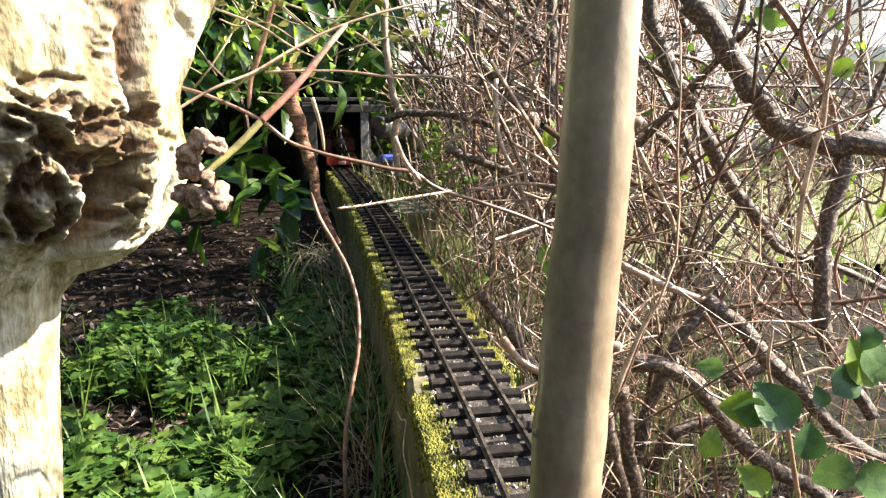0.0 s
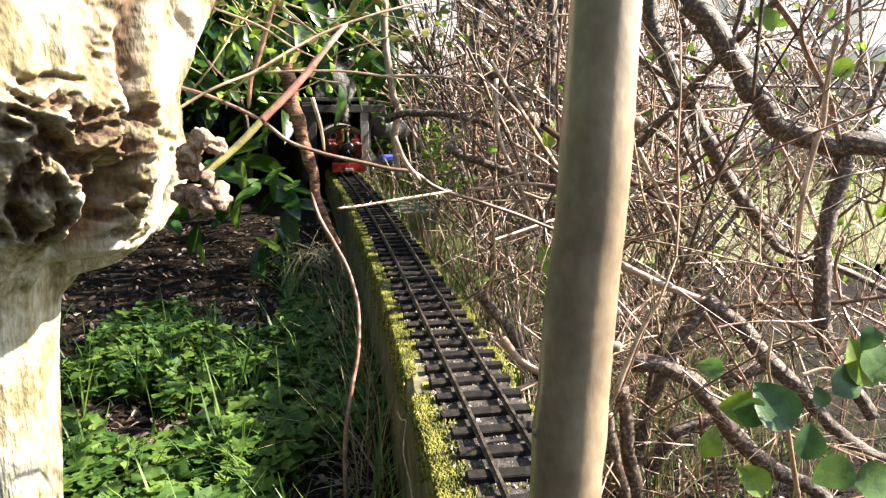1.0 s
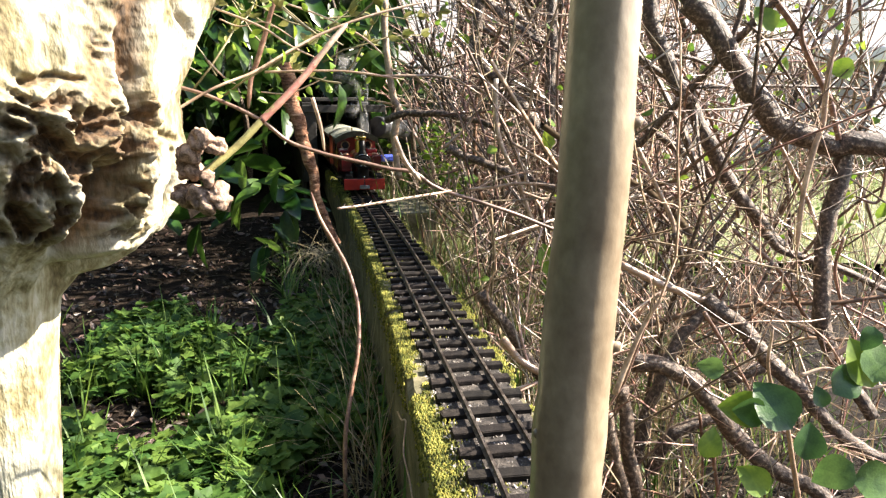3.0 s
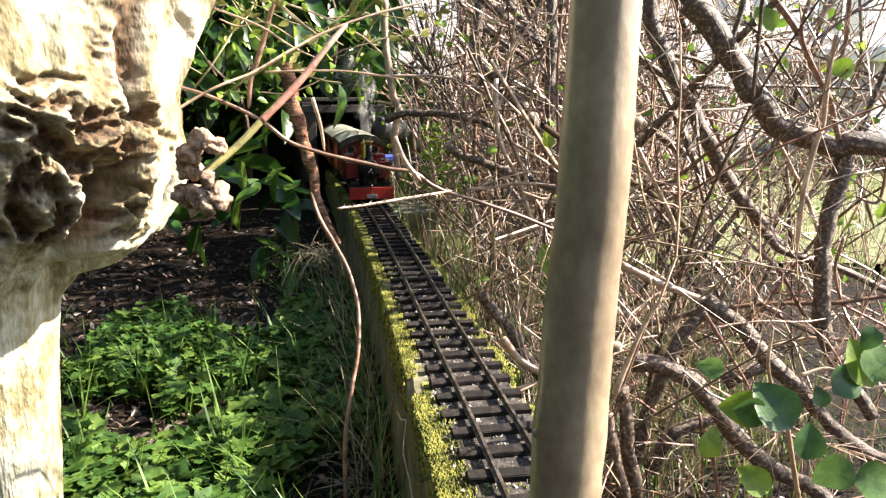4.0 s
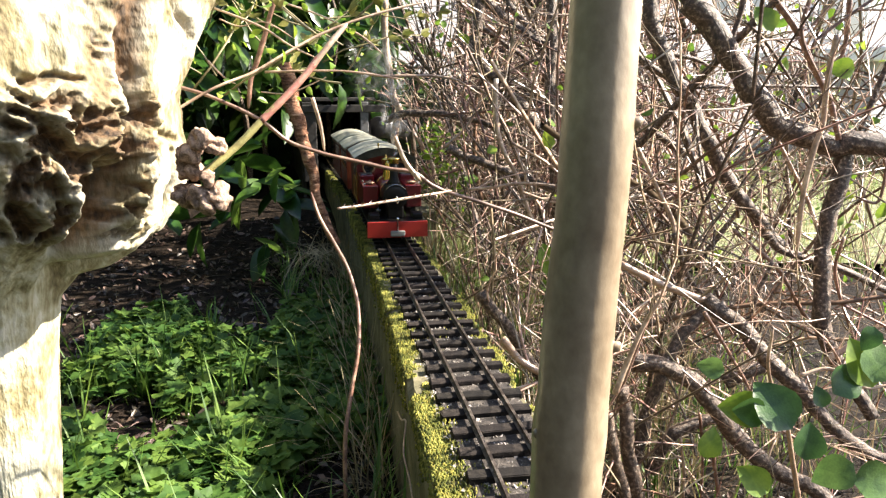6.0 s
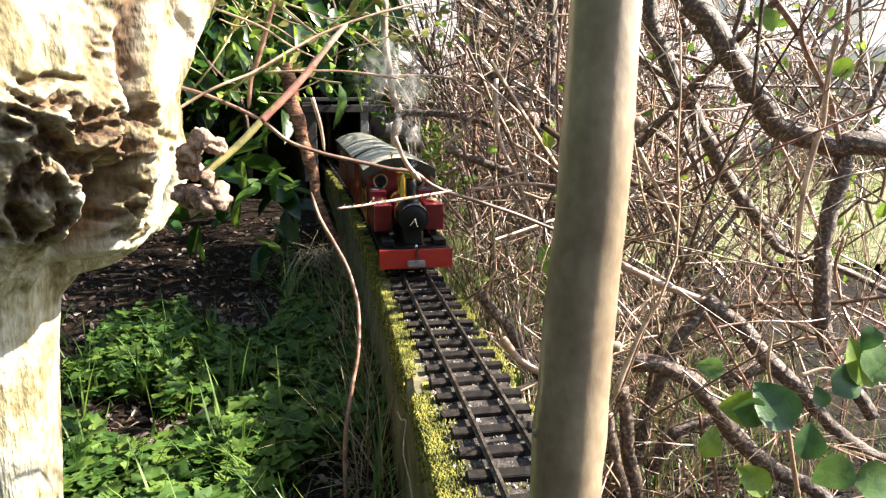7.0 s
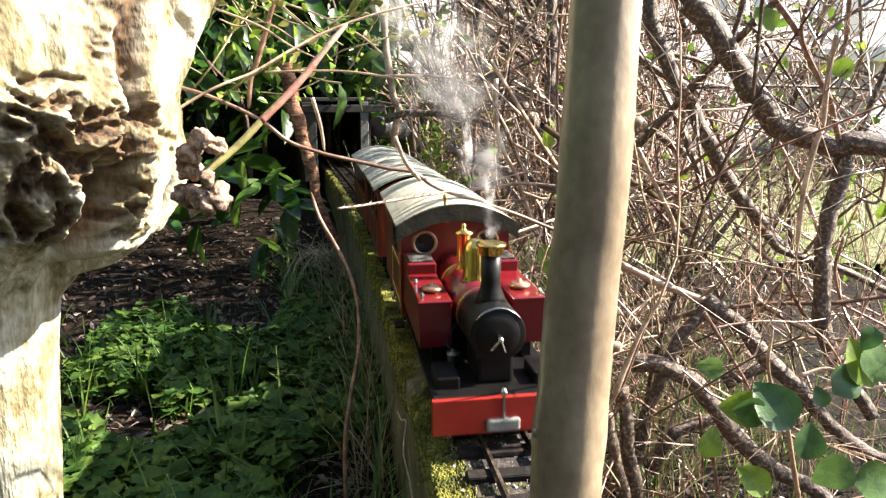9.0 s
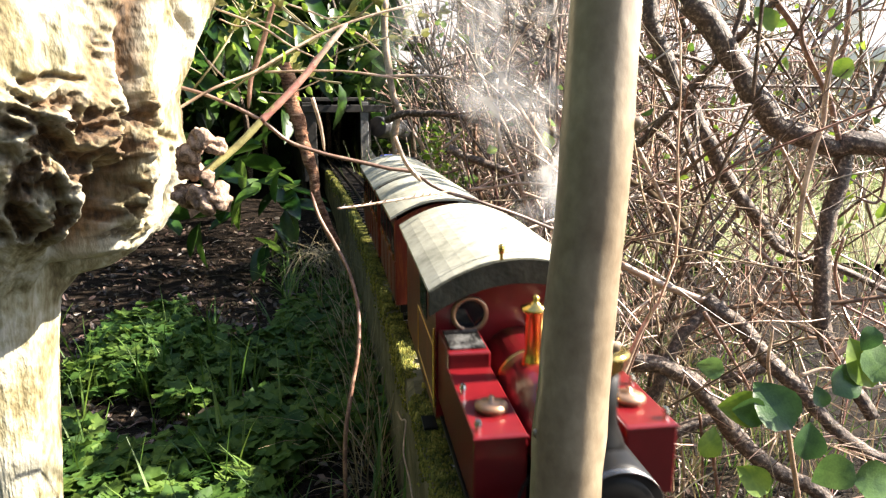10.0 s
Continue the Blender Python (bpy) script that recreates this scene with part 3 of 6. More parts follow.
CURTAIN_R = (0.036, 0.037, 0.0457, 0.051, 0.0565, 0.062, 0.075, 0.115, 0.145, 0.155, 0.163, 0.163, 0.165, 0.172, 0.18, 0.19)
FRONT_Z = (-0.05, 0.03, 0.134, 0.20, 0.245, 0.275, 0.297, 0.312, 0.33, 0.348, 0.364, 0.385, 0.41, 0.45, 0.50, 0.62)
FRONT_R = (0.040, 0.042, 0.050, 0.056, 0.064, 0.090, 0.114, 0.127, 0.145, 0.161, 0.171, 0.176, 0.171, 0.163, 0.156, 0.150)
# folds of the bark: bearing and height of each point, width, relief, rot
FOLDS = [
    (((-0.23, 0.55), (-0.24, 0.465), (-0.265, 0.445), (-0.26, 0.41)), 0.011, -0.014, 1.0),
    (((-0.265, 0.392), (-0.31, 0.372), (-0.33, 0.354), (-0.375, 0.335)), 0.008, -0.018, 0.9),
    (((-0.405, 0.335), (-0.43, 0.318), (-0.45, 0.308)), 0.016, -0.055, 1.0),
    (((-0.77, 0.4035), (-0.745, 0.4044), (-0.631, 0.4078), (-0.516, 0.4091)), 0.0022, -0.008, 0.8),
    (((-0.41, 0.53), (-0.40, 0.46), (-0.385, 0.44), (-0.42, 0.417), (-0.476, 0.394)), 0.017, -0.003, 0.5),
    (((-0.86, 0.400), (-0.738, 0.3877), (-0.641, 0.378)), 0.006, 0.008, 0.0),
    # groove under that ridge; its rot value paints the shadow seen there
    (((-0.82, 0.391), (-0.75, 0.383), (-0.70, 0.375), (-0.65, 0.365)), 0.006, -0.012, 0.55),
    (((-0.95, 0.367), (-0.7, 0.3605), (-0.54, 0.357)), 0.006, -0.010, 0.4),
    (((-0.45, 0.372), (-0.43, 0.358), (-0.39, 0.343)), 0.008, 0.015, 0.45),
    (((-0.60, 0.330), (-0.57, 0.315), (-0.54, 0.302)), 0.010, 0.022, 0.35),
    (((-0.19, 0.378), (-0.235, 0.361), (-0.29, 0.341), (-0.324, 0.32), (-0.42, 0.298)), 0.009, 0.009, 0.0),
    (((-0.57, 0.54), (-0.584, 0.458), (-0.61, 0.437), (-0.647, 0.416)), 0.008, -0.006, 0.15),
    (((-0.12, 0.53), (-0.123, 0.455), (-0.18, 0.418), (-0.148, 0.385)), 0.008, 0.007, 0.0),
    (((-0.06, 0.352), (-0.10, 0.33), (-0.16, 0.303)), 0.0035, -0.007, 0.4),
    (((0.10, 0.352), (0.06, 0.325), (-0.02, 0.296)), 0.0035, -0.006, 0.3),
    (((0.0, 0.48), (0.08, 0.462), (0.2, 0.446)), 0.004, -0.007, 0.5),
    (((-0.05, 0.372), (0.05, 0.366), (0.15, 0.363)), 0.003, -0.005, 0.4),
    (((-0.72, 0.352), (-0.62, 0.343), (-0.52, 0.346)), 0.005, 0.009, 0.3),
    (((-0.8, 0.335), (-0.7, 0.325), (-0.62, 0.312)), 0.005, 0.008, 0.3),
]


def fold_field(G, Z, pts):
    """Distance from every grid point to a fold, over the bark."""
    best = np.full(G.shape, 9.0)
    for (g0, z0), (g1, z1) in zip(pts[:-1], pts[1:]):
        ax, az = (g1 - g0) * 0.165, z1 - z0
        px, pz = (G - g0) * 0.165, Z - z0
        t = np.clip((px * ax + pz * az) / (ax * ax + az * az), 0, 1)
        best = np.minimum(best, np.hypot(px - t * ax, pz - t * az))
    return best


def build_trunk():
    """Old gnarled trunk: a slim stem under a swollen, split and folded burl."""
    cx, cy = -0.385, 0.56
    gs = np.concatenate([np.linspace(-1.25, 0.95, 300), np.linspace(0.95, 2 * math.pi - 1.25, 82)[1:-1]])
    zs = np.concatenate([np.linspace(-0.05, 0.235, 60), np.linspace(0.237, 0.49, 215), np.linspace(0.495, 0.62, 25)])
    n, s = len(zs), len(gs)
    W = np.zeros((n, s, 8))
    for i in range(n):
        for k in range(s):
            q = Vector((math.cos(gs[k]) * 0.15, math.sin(gs[k]) * 0.15, zs[i]))
            W[i, k] = (noise.noise(q * 17), noise.noise(q * 48 + Vector((3, 1, 8))), noise.noise(q * 19 + Vector((4, 4, 4))), noise.noise(q * 52 + Vector((9, 0, 2))),
                       noise.noise(Vector((q.x * 30, q.y * 30, q.z * 7))), noise.noise(q * 90), noise.noise(q * 190),
                       noise.turbulence(q * 52 + Vector((noise.noise(q * 25), noise.noise(q * 25 + Vector((7, 0, 0))), noise.noise(q * 25 + Vector((0, 7, 0))))) * 0.9, 4, True))
    G = gs[None, :] + 0.045 * W[:, :, 0] + 0.022 * W[:, :, 1]
    Z = zs[:, None] + 0.007 * W[:, :, 2] + 0.004 * W[:, :, 3]

    def ease(u):
        u = np.clip(u, 0, 1)
        return u * u * (3 - 2 * u)
    wrap = np.where(G > math.pi, G - 2 * math.pi, G)
    east = ease((wrap + 0.50) / 0.20) * ease((2.2 - wrap) / 0.8)
    zz = zs[:, None] + 0.004 * W[:, :, 2]
    hang = ease((0.30 - wrap) / 0.3)
    lobe = hang * np.interp(zz + 0.006 * W[:, :, 1], CURTAIN_Z, CURTAIN_R) + (1 - hang) * np.interp(zz, LOBE_Z, LOBE_R)
    R = east * lobe + (1 - east) * np.interp(zz, FRONT_Z, FRONT_R)
    burl = ease((zz - 0.245) / 0.04)
    rot = np.zeros((n, s))
    for pts, width, relief, rotten in FOLDS:
        d = fold_field(wrap, Z, pts) / width
        R += relief * np.exp(-d * d) * burl
        rot = np.maximum(rot, rotten * np.exp(-(d / 1.15) ** 4))
    core = ease((0.44 - np.abs(wrap + 0.50)) / 0.14) * ease((0.418 - Z) / 0.03) * ease((Z - 0.285) / 0.02)
    rag = np.clip((W[:, :, 7] - 0.25) / 0.6, 0, 1.3)
    R += core * (0.020 * (0.45 - rag) + 0.006 * W[:, :, 3] + 0.005 * W[:, :, 5] + 0.0016 * W[:, :, 6])
    rot = np.maximum(rot, core * np.clip(1.9 * rag + 0.22 + 0.6 * W[:, :, 1], 0, 1))
    flaky = ease((0.13 - np.abs(wrap + 0.36)) / 0.05) * ease((Z - 0.39) / 0.03)
    R += flaky * (0.004 * (0.4 - rag) + 0.005 * W[:, :, 3] + 0.003 * W[:, :, 5])
    rot = np.maximum(rot, flaky * np.clip(1.5 * rag + 0.05 + 0.8 * W[:, :, 3], 0, 0.9))
    R += burl * (0.004 * W[:, :, 0] + 0.0045 * W[:, :, 4] + 0.002 * W[:, :, 1] + 0.0012 * W[:, :, 5]) + 0.0015 * W[:, :, 4] + 0.0006 * W[:, :, 6] * (1 + 2.5 * rot)
    a = Acc()
    for i in range(n):
        for k in range(s):
            a.v.append((cx + math.cos(gs[k]) * R[i, k], cy + math.sin(gs[k]) * R[i, k], zs[i]))
    for i in range(n - 1):
        for k in range(s):
            j = (k + 1) % s
            a.f.append((i * s + k, i * s + j, (i + 1) * s + j, (i + 1) * s + k))
    a.f.append(tuple((n - 1) * s + k for k in range(s)))
    tr = part("tree_trunk", a, BARK_PALE, None, smooth=True)
    tr.data.attributes.new("decay", "FLOAT", "POINT").data.foreach_set("value", np.clip(rot, 0, 1).ravel())
    tagged(tr, "old gnarled pale tree trunk with a swollen flaking burl", "tree trunk")
    # knuckle of broken shoots on the burl
    a = Acc()
    rnd = random.Random(12)
    for (x, y, z, r) in ((-0.172, 0.5, 0.368, 0.0085), (-0.162, 0.5, 0.362, 0.0065), (-0.182, 0.505, 0.358, 0.009), (-0.168, 0.498, 0.340, 0.006), (-0.186, 0.51, 0.345, 0.010), (-0.163, 0.498, 0.326, 0.0105), (-0.176, 0.5, 0.326, 0.009), (-0.189, 0.51, 0.328, 0.010), (-0.17, 0.497, 0.319, 0.007)):
        bm = bmesh.new()
        bmesh.ops.create_icosphere(bm, subdivisions=4, radius=r)
        for v in bm.verts:
            v.co += v.co.normalized() * r * (0.75 * noise.noise(v.co * 95 + Vector((x * 900, 0, z * 700))) - 0.4 * abs(noise.noise(v.co * 170 + Vector((x * 500, 0, 0)))) + 0.10 * noise.noise(v.co * 500))
            v.co += Vector((x, y, z))
        bm.verts.index_update()
        a.add([v.co for v in bm.verts], [[v.index for v in f.verts] for f in bm.faces])
        bm.free()
    part("burl_knuckle", a, KNUCKLE, tr, "knot of broken reddish shoot stumps", smooth=True)


def build_pole():
    a = Acc()
    pts, rr = [], []
    n = 90
    for i in range(n):
        z = -0.08 + 0.75 * i / (n - 1)
        u = z - 0.371
        x = 0.0274 + 0.0375 * u + 0.0003 * math.sin(z * 70) + 0.0003 * noise.noise(Vector((0, 0, z * 40)))
        pts.append((x, 0.13, z))
        node = 0.05 * math.exp(-((z - 0.333) / 0.004) ** 2) + 0.03 * math.exp(-((z - 0.393) / 0.003) ** 2)
        rr.append((0.0068 - 0.011 * max(-0.12, u)) * (1 + 0.035 * noise.noise(Vector((2, 0, z * 55))) + node))
    a.tube(pts, rr, 28, 0.006)
    po = thing("sapling", "slim smooth grey-brown sapling stem rising from the ground", "sapling")
    st = part("stem", a, BARK_POLE, po, smooth=True)
    for z, side in ((0.3335, -1), (0.395, 1), (0.352, 1)):
        kn = Acc()
        x = 0.0274 + 0.0375 * (z - 0.371)
        kn.tube([(x + side * 0.0058, 0.1285, z - 0.0006), (x + side * 0.0072, 0.128, z), (x + side * 0.0078, 0.1278, z + 0.0006)], [0.0014, 0.0011, 0.0004], 8, 0.1)
        part("bud_scar", kn, BARK_POLE, st, smooth=True)


# ---------------------------------------------------------------- portal and things beyond
def build_portal():
    P = 2.42
    po = thing("tunnel_portal", "grey painted board tunnel portal at the end of the line", "tunnel portal", (0, 0, 0))
    m = line_pose(P)

    def put(name, bm, mat, parent, label=""):
        ob = part(name, bm, mat, parent, label)
        ob.matrix_basis = m
        return ob
    # darkened copy of the board colour holds the shade of the portal
    put("side_board", box(-0.125, -0.078, 0, 0.02, 0.10, 0.37, 0.002), BOARD_SHADED, po)
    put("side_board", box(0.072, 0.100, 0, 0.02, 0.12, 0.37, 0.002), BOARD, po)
    put("lintel", box(-0.125, 0.16, -0.004, 0.016, 0.335, 0.36, 0.002), BOARD_SHADED, po, "grey lintel board, its shade put into a dark colour")
    put("roof_board", box(-0.13, 0.13, 0.02, 0.8, 0.372, 0.384, 0.002), BOARD_SHADED, po)
    put("inner_wall", box(-0.13, -0.118, 0.02, 0.8, 0.0, 0.37), BOARD_SHADED, po)
    put("inner_wall", box(0.098, 0.11, 0.02, 0.8, 0.0, 0.37), BOARD_SHADED, po)
    put("back_board", box(-0.14, 0.14, 0.8, 0.81, 0.0, 0.38), BOARD_SHADED, po)
    bm = bmesh.new()
    vs = [bm.verts.new(v) for v in ((0.072, -0.004, 0.15), (0.145, -0.004, 0.15), (0.072, -0.004, 0.255), (0.072, 0.0, 0.15), (0.145, 0.0, 0.15), (0.072, 0.0, 0.255))]
    for f in ((0, 1, 2), (5, 4, 3), (0, 3, 4, 1), (1, 4, 5, 2), (2, 5, 3, 0)):
        bm.faces.new([vs[i] for i in f])
    put("gusset", bm, BOARD, po, "pale triangular gusset board")
    # dark pipe and blue cloth beyond
    pipe = part("drain_pipe", lathe([(0.034, 0.0), (0.038, 0.004), (0.038, 0.25), (0.034, 0.254)], "x", (0, 0, 0), 20), PIPE, None, smooth=True)
    pipe.matrix_basis = pose(-0.238, 2.55, 0.281, 0, 6, 65)
    tagged(pipe, "dull grey plastic pipe lying beyond the portal", "pipe")
    bm = box(-0.025, 0.025, -0.015, 0.015, -0.012, 0.012, 0.006)
    tub = part("plastic_tub", bm, BLUE, None)
    tub.matrix_basis = pose(-0.196, 2.45, 0.177, 0, 0, 20)
    tagged(tub, "small blue plastic tub among the twigs beside the portal", "tub")


KNUCKLE = material("reddish_stump_bark", [(0.25, (0.05, 0.03, 0.02)), (0.45, (0.2, 0.13, 0.085)), (0.62, (0.45, 0.31, 0.22))], 110, 0.8, bump=0.8)
# near-black board colour, painting in the tunnel's shade
BOARD_SHADED = material("shaded_board", [(0.3, (0.02, 0.018, 0.016)), (0.7, (0.06, 0.055, 0.05))], 20, 0.85, bump=0.3)
PIPE = material("grey_plastic_pipe", [(0.3, (0.018, 0.018, 0.02)), (0.7, (0.05, 0.05, 0.052))], 12, 0.5, bump=0.1)
build_trunk()
build_pole()
build_portal()


# ---------------------------------------------------------------- branches: name, way, thickness at both ends, points, bark
EAST = []
EAST.append(("branch", [(0.333, 1.0, 0.524), (0.371, 0.994, 0.489), (0.4, 0.988, 0.445), (0.436, 0.981, 0.389), (0.469, 0.975, 0.357), (0.509, 0.969, 0.337), (0.54, 0.962, 0.326), (0.56, 0.956, 0.334), (0.605, 0.95, 0.331)], 0.0166, 0.0142, 40, BARK_DARK))
EAST.append(("branch", [(0.322, 1.15, 0.552), (0.333, 1.143, 0.493), (0.363, 1.136, 0.434), (0.398, 1.129, 0.374), (0.435, 1.121, 0.304), (0.47, 1.114, 0.252), (0.51, 1.107, 0.2), (0.55, 1.1, 0.157)], 0.0131, 0.0100, 34, BARK_DARK))
EAST.append(("branch", [(0.564, 0.97, 0.333), (0.549, 0.961, 0.285), (0.535, 0.952, 0.228), (0.528, 0.944, 0.188), (0.528, 0.935, 0.138), (0.533, 0.926, 0.085), (0.552, 0.918, 0.031), (0.587, 0.909, -0.019), (0.601, 0.9, -0.042)], 0.0125, 0.0093, 36, BARK_DARK))
EAST.append(("branch", [(0.426, 0.95, 0.522), (0.459, 0.95, 0.485), (0.483, 0.95, 0.447), (0.503, 0.95, 0.413), (0.517, 0.95, 0.39), (0.534, 0.95, 0.339)], 0.0047, 0.0035, 24, TWIG_RED))
EAST.append(("branch", [(0.49, 0.9, 0.47), (0.484, 0.9, 0.429), (0.485, 0.9, 0.368), (0.475, 0.9, 0.323), (0.47, 0.9, 0.269), (0.469, 0.9, 0.189)], 0.0037, 0.0034, 24, TWIG))
EAST.append(("branch", [(0.466, 0.93, 0.519), (0.46, 0.93, 0.472), (0.492, 0.93, 0.416)], 0.0029, 0.0022, 12, TWIG_RED))
EAST.append(("branch", [(0.528, 0.95, 0.522), (0.528, 0.95, 0.462), (0.518, 0.95, 0.43)], 0.0032, 0.0024, 12, TWIG_RED))
EAST.append(("branch", [(0.53, 0.9, 0.515), (0.493, 0.9, 0.487), (0.466, 0.9, 0.466), (0.458, 0.9, 0.454)], 0.0022, 0.0017, 16, TWIG_RED))
EAST.append(("branch", [(0.411, 1.0, 0.528), (0.405, 1.0, 0.493), (0.396, 1.0, 0.46)], 0.0042, 0.0031, 12, BARK_DARK))
EAST.append(("branch", [(0.334, 1.02, 0.531), (0.363, 1.005, 0.482), (0.401, 0.99, 0.431)], 0.0064, 0.0046, 12, BARK_DARK))
EAST.append(("branch", [(0.292, 1.16, 0.476), (0.317, 1.16, 0.455), (0.347, 1.16, 0.434), (0.362, 1.16, 0.425)], 0.0072, 0.0054, 16, BARK_DARK))
EAST.append(("branch", [(0.377, 1.2, 0.464), (0.412, 1.2, 0.457), (0.448, 1.2, 0.442)], 0.0040, 0.0030, 12, BARK_DARK))
EAST.append(("branch", [(0.382, 1.35, 0.335), (0.448, 1.35, 0.301), (0.502, 1.35, 0.261), (0.534, 1.35, 0.227)], 0.0084, 0.0063, 16, BARK_DARK))
EAST.append(("branch", [(0.279, 1.0, 0.323), (0.306, 1.0, 0.272), (0.336, 1.0, 0.215), (0.347, 1.0, 0.148)], 0.0033, 0.0033, 16, TWIG))
EAST.append(("branch", [(0.401, 0.97, 0.494), (0.431, 0.97, 0.468), (0.463, 0.97, 0.429), (0.496, 0.97, 0.386), (0.524, 0.97, 0.36)], 0.0022, 0.0017, 20, BARK_DARK))
EAST.append(("branch", [(0.442, 1.0, 0.41), (0.496, 1.0, 0.377), (0.54, 1.0, 0.355)], 0.0019, 0.0014, 12, BARK_DARK))
EAST.append(("branch", [(0.619, 1.0, 0.442), (0.606, 1.0, 0.397), (0.591, 1.0, 0.342)], 0.0042, 0.0031, 12, BARK_DARK))
EAST.append(("branch", [(0.586, 1.2, 0.337), (0.593, 1.2, 0.277), (0.603, 1.2, 0.204), (0.614, 1.2, 0.124)], 0.0032, 0.0024, 16, BARK_DARK))
EAST.append(("branch", [(0.589, 1.1, 0.541), (0.574, 1.1, 0.52), (0.55, 1.1, 0.494), (0.515, 1.1, 0.49)], 0.0021, 0.0015, 16, TWIG_RED))
EAST.append(("branch", [(0.618, 1.0, 0.34), (0.635, 1.0, 0.297), (0.631, 1.0, 0.246), (0.596, 1.0, 0.254)], 0.0025, 0.0019, 16, TWIG_RED))
EAST.append(("branch", [(0.237, 0.9, 0.178), (0.285, 0.9, 0.154), (0.337, 0.9, 0.132), (0.363, 0.9, 0.125)], 0.0049, 0.0054, 16, TWIG))
EAST.append(("branch", [(0.354, 0.9, 0.13), (0.395, 0.889, 0.1), (0.427, 0.877, 0.06), (0.459, 0.866, 0.029), (0.49, 0.854, -0.002), (0.521, 0.843, -0.036), (0.559, 0.831, -0.062), (0.582, 0.82, -0.069)], 0.0108, 0.0089, 32, BARK_DARK))
EAST.append(("branch", [(0.361, 0.9, 0.125), (0.329, 0.892, 0.09), (0.304, 0.883, 0.053), (0.291, 0.875, 0.021), (0.271, 0.867, -0.04), (0.262, 0.858, -0.11), (0.257, 0.85, -0.172)], 0.0079, 0.0074, 26, BARK_DARK))
EAST.append(("branch", [(0.244, 0.85, 0.058), (0.282, 0.841, 0.056), (0.321, 0.832, 0.039), (0.348, 0.824, 0.008), (0.38, 0.815, -0.031), (0.416, 0.806, -0.066), (0.446, 0.798, -0.08), (0.474, 0.789, -0.09), (0.505, 0.78, -0.125)], 0.0119, 0.0104, 34, BARK_DARK))
EAST.append(("branch", [(0.412, 0.95, -0.017), (0.438, 0.95, 0.003), (0.466, 0.95, 0.012)], 0.0104, 0.0099, 12, BARK_DARK))
EAST.append(("branch", [(0.288, 0.88, -0.113), (0.315, 0.88, -0.06), (0.357, 0.88, -0.042), (0.382, 0.88, -0.032)], 0.0096, 0.0077, 16, BARK_DARK))
EAST.append(("branch", [(0.222, 0.8, 0.045), (0.232, 0.8, -0.027), (0.251, 0.8, -0.115), (0.257, 0.8, -0.184)], 0.0088, 0.0096, 16, BARK_DARK))
EAST.append(("branch", [(0.201, 0.78, 0.021), (0.211, 0.78, -0.033), (0.229, 0.78, -0.102), (0.235, 0.78, -0.17)], 0.0068, 0.0075, 16, BARK_DARK))
EAST.append(("branch", [(0.133, 0.5, 0.173), (0.143, 0.5, 0.204), (0.153, 0.5, 0.231), (0.167, 0.5, 0.255)], 0.0024, 0.0012, 16, TWIG))
EAST.append(("branch", [(0.312, 0.92, 0.214), (0.334, 0.92, 0.157), (0.36, 0.92, 0.126)], 0.0040, 0.0030, 12, BARK_DARK))
EAST.append(("branch", [(0.334, 0.85, 0.126), (0.374, 0.85, 0.066), (0.405, 0.85, 0.016)], 0.0026, 0.0020, 12, TWIG_RED))
EAST.append(("branch", [(0.405, 0.95, 0.213), (0.467, 0.95, 0.163), (0.509, 0.95, 0.103), (0.538, 0.95, 0.065)], 0.0031, 0.0023, 16, TWIG_RED))
EAST.append(("branch", [(0.497, 1.05, 0.188), (0.534, 1.05, 0.158), (0.615, 1.05, 0.133), (0.703, 1.05, 0.095)], 0.0069, 0.0052, 16, BARK_DARK))
EAST.append(("branch", [(0.438, 0.9, 0.18), (0.422, 0.9, 0.128), (0.417, 0.9, 0.083)], 0.0028, 0.0021, 12, BARK_DARK))
EAST.append(("branch", [(0.53, 0.9, 0.042), (0.573, 0.9, 0.074), (0.608, 0.9, 0.1)], 0.0043, 0.0033, 12, TWIG))
EAST.append(("branch", [(0.559, 0.95, 0.204), (0.553, 0.95, 0.15), (0.579, 0.95, 0.084), (0.599, 0.95, 0.037)], 0.0025, 0.0019, 16, TWIG_RED))
EAST.append(("branch", [(0.466, 0.85, 0.04), (0.506, 0.85, 0.049), (0.555, 0.85, 0.023), (0.587, 0.85, 0.027)], 0.0026, 0.0020, 16, TWIG))
EAST.append(("branch", [(0.337, 0.8, -0.014), (0.346, 0.8, -0.066), (0.356, 0.8, -0.12)], 0.0025, 0.0025, 12, TWIG_RED))
EAST.append(("branch", [(0.317, 0.85, -0.049), (0.326, 0.85, -0.105), (0.327, 0.85, -0.172)], 0.0022, 0.0022, 12, TWIG))
EAST.append(("branch", [(0.339, 0.85, -0.013), (0.349, 0.85, -0.077), (0.352, 0.85, -0.152)], 0.0019, 0.0019, 12, TWIG_RED))
MID = []
MID.append(("branch", [(0.07, 1.35, 0.572), (0.064, 1.345, 0.515), (0.06, 1.34, 0.466), (0.084, 1.335, 0.439), (0.106, 1.33, 0.426), (0.125, 1.325, 0.395), (0.148, 1.32, 0.377), (0.166, 1.315, 0.35), (0.185, 1.31, 0.314), (0.214, 1.305, 0.259), (0.243, 1.3, 0.208)], 0.0107, 0.0113, 40, BARK_DARK))
MID.append(("branch", [(0.187, 1.25, 0.559), (0.188, 1.242, 0.474), (0.187, 1.233, 0.391), (0.19, 1.225, 0.324), (0.196, 1.217, 0.264), (0.201, 1.208, 0.178), (0.212, 1.2, 0.09)], 0.0095, 0.0100, 30, BARK_DARK))
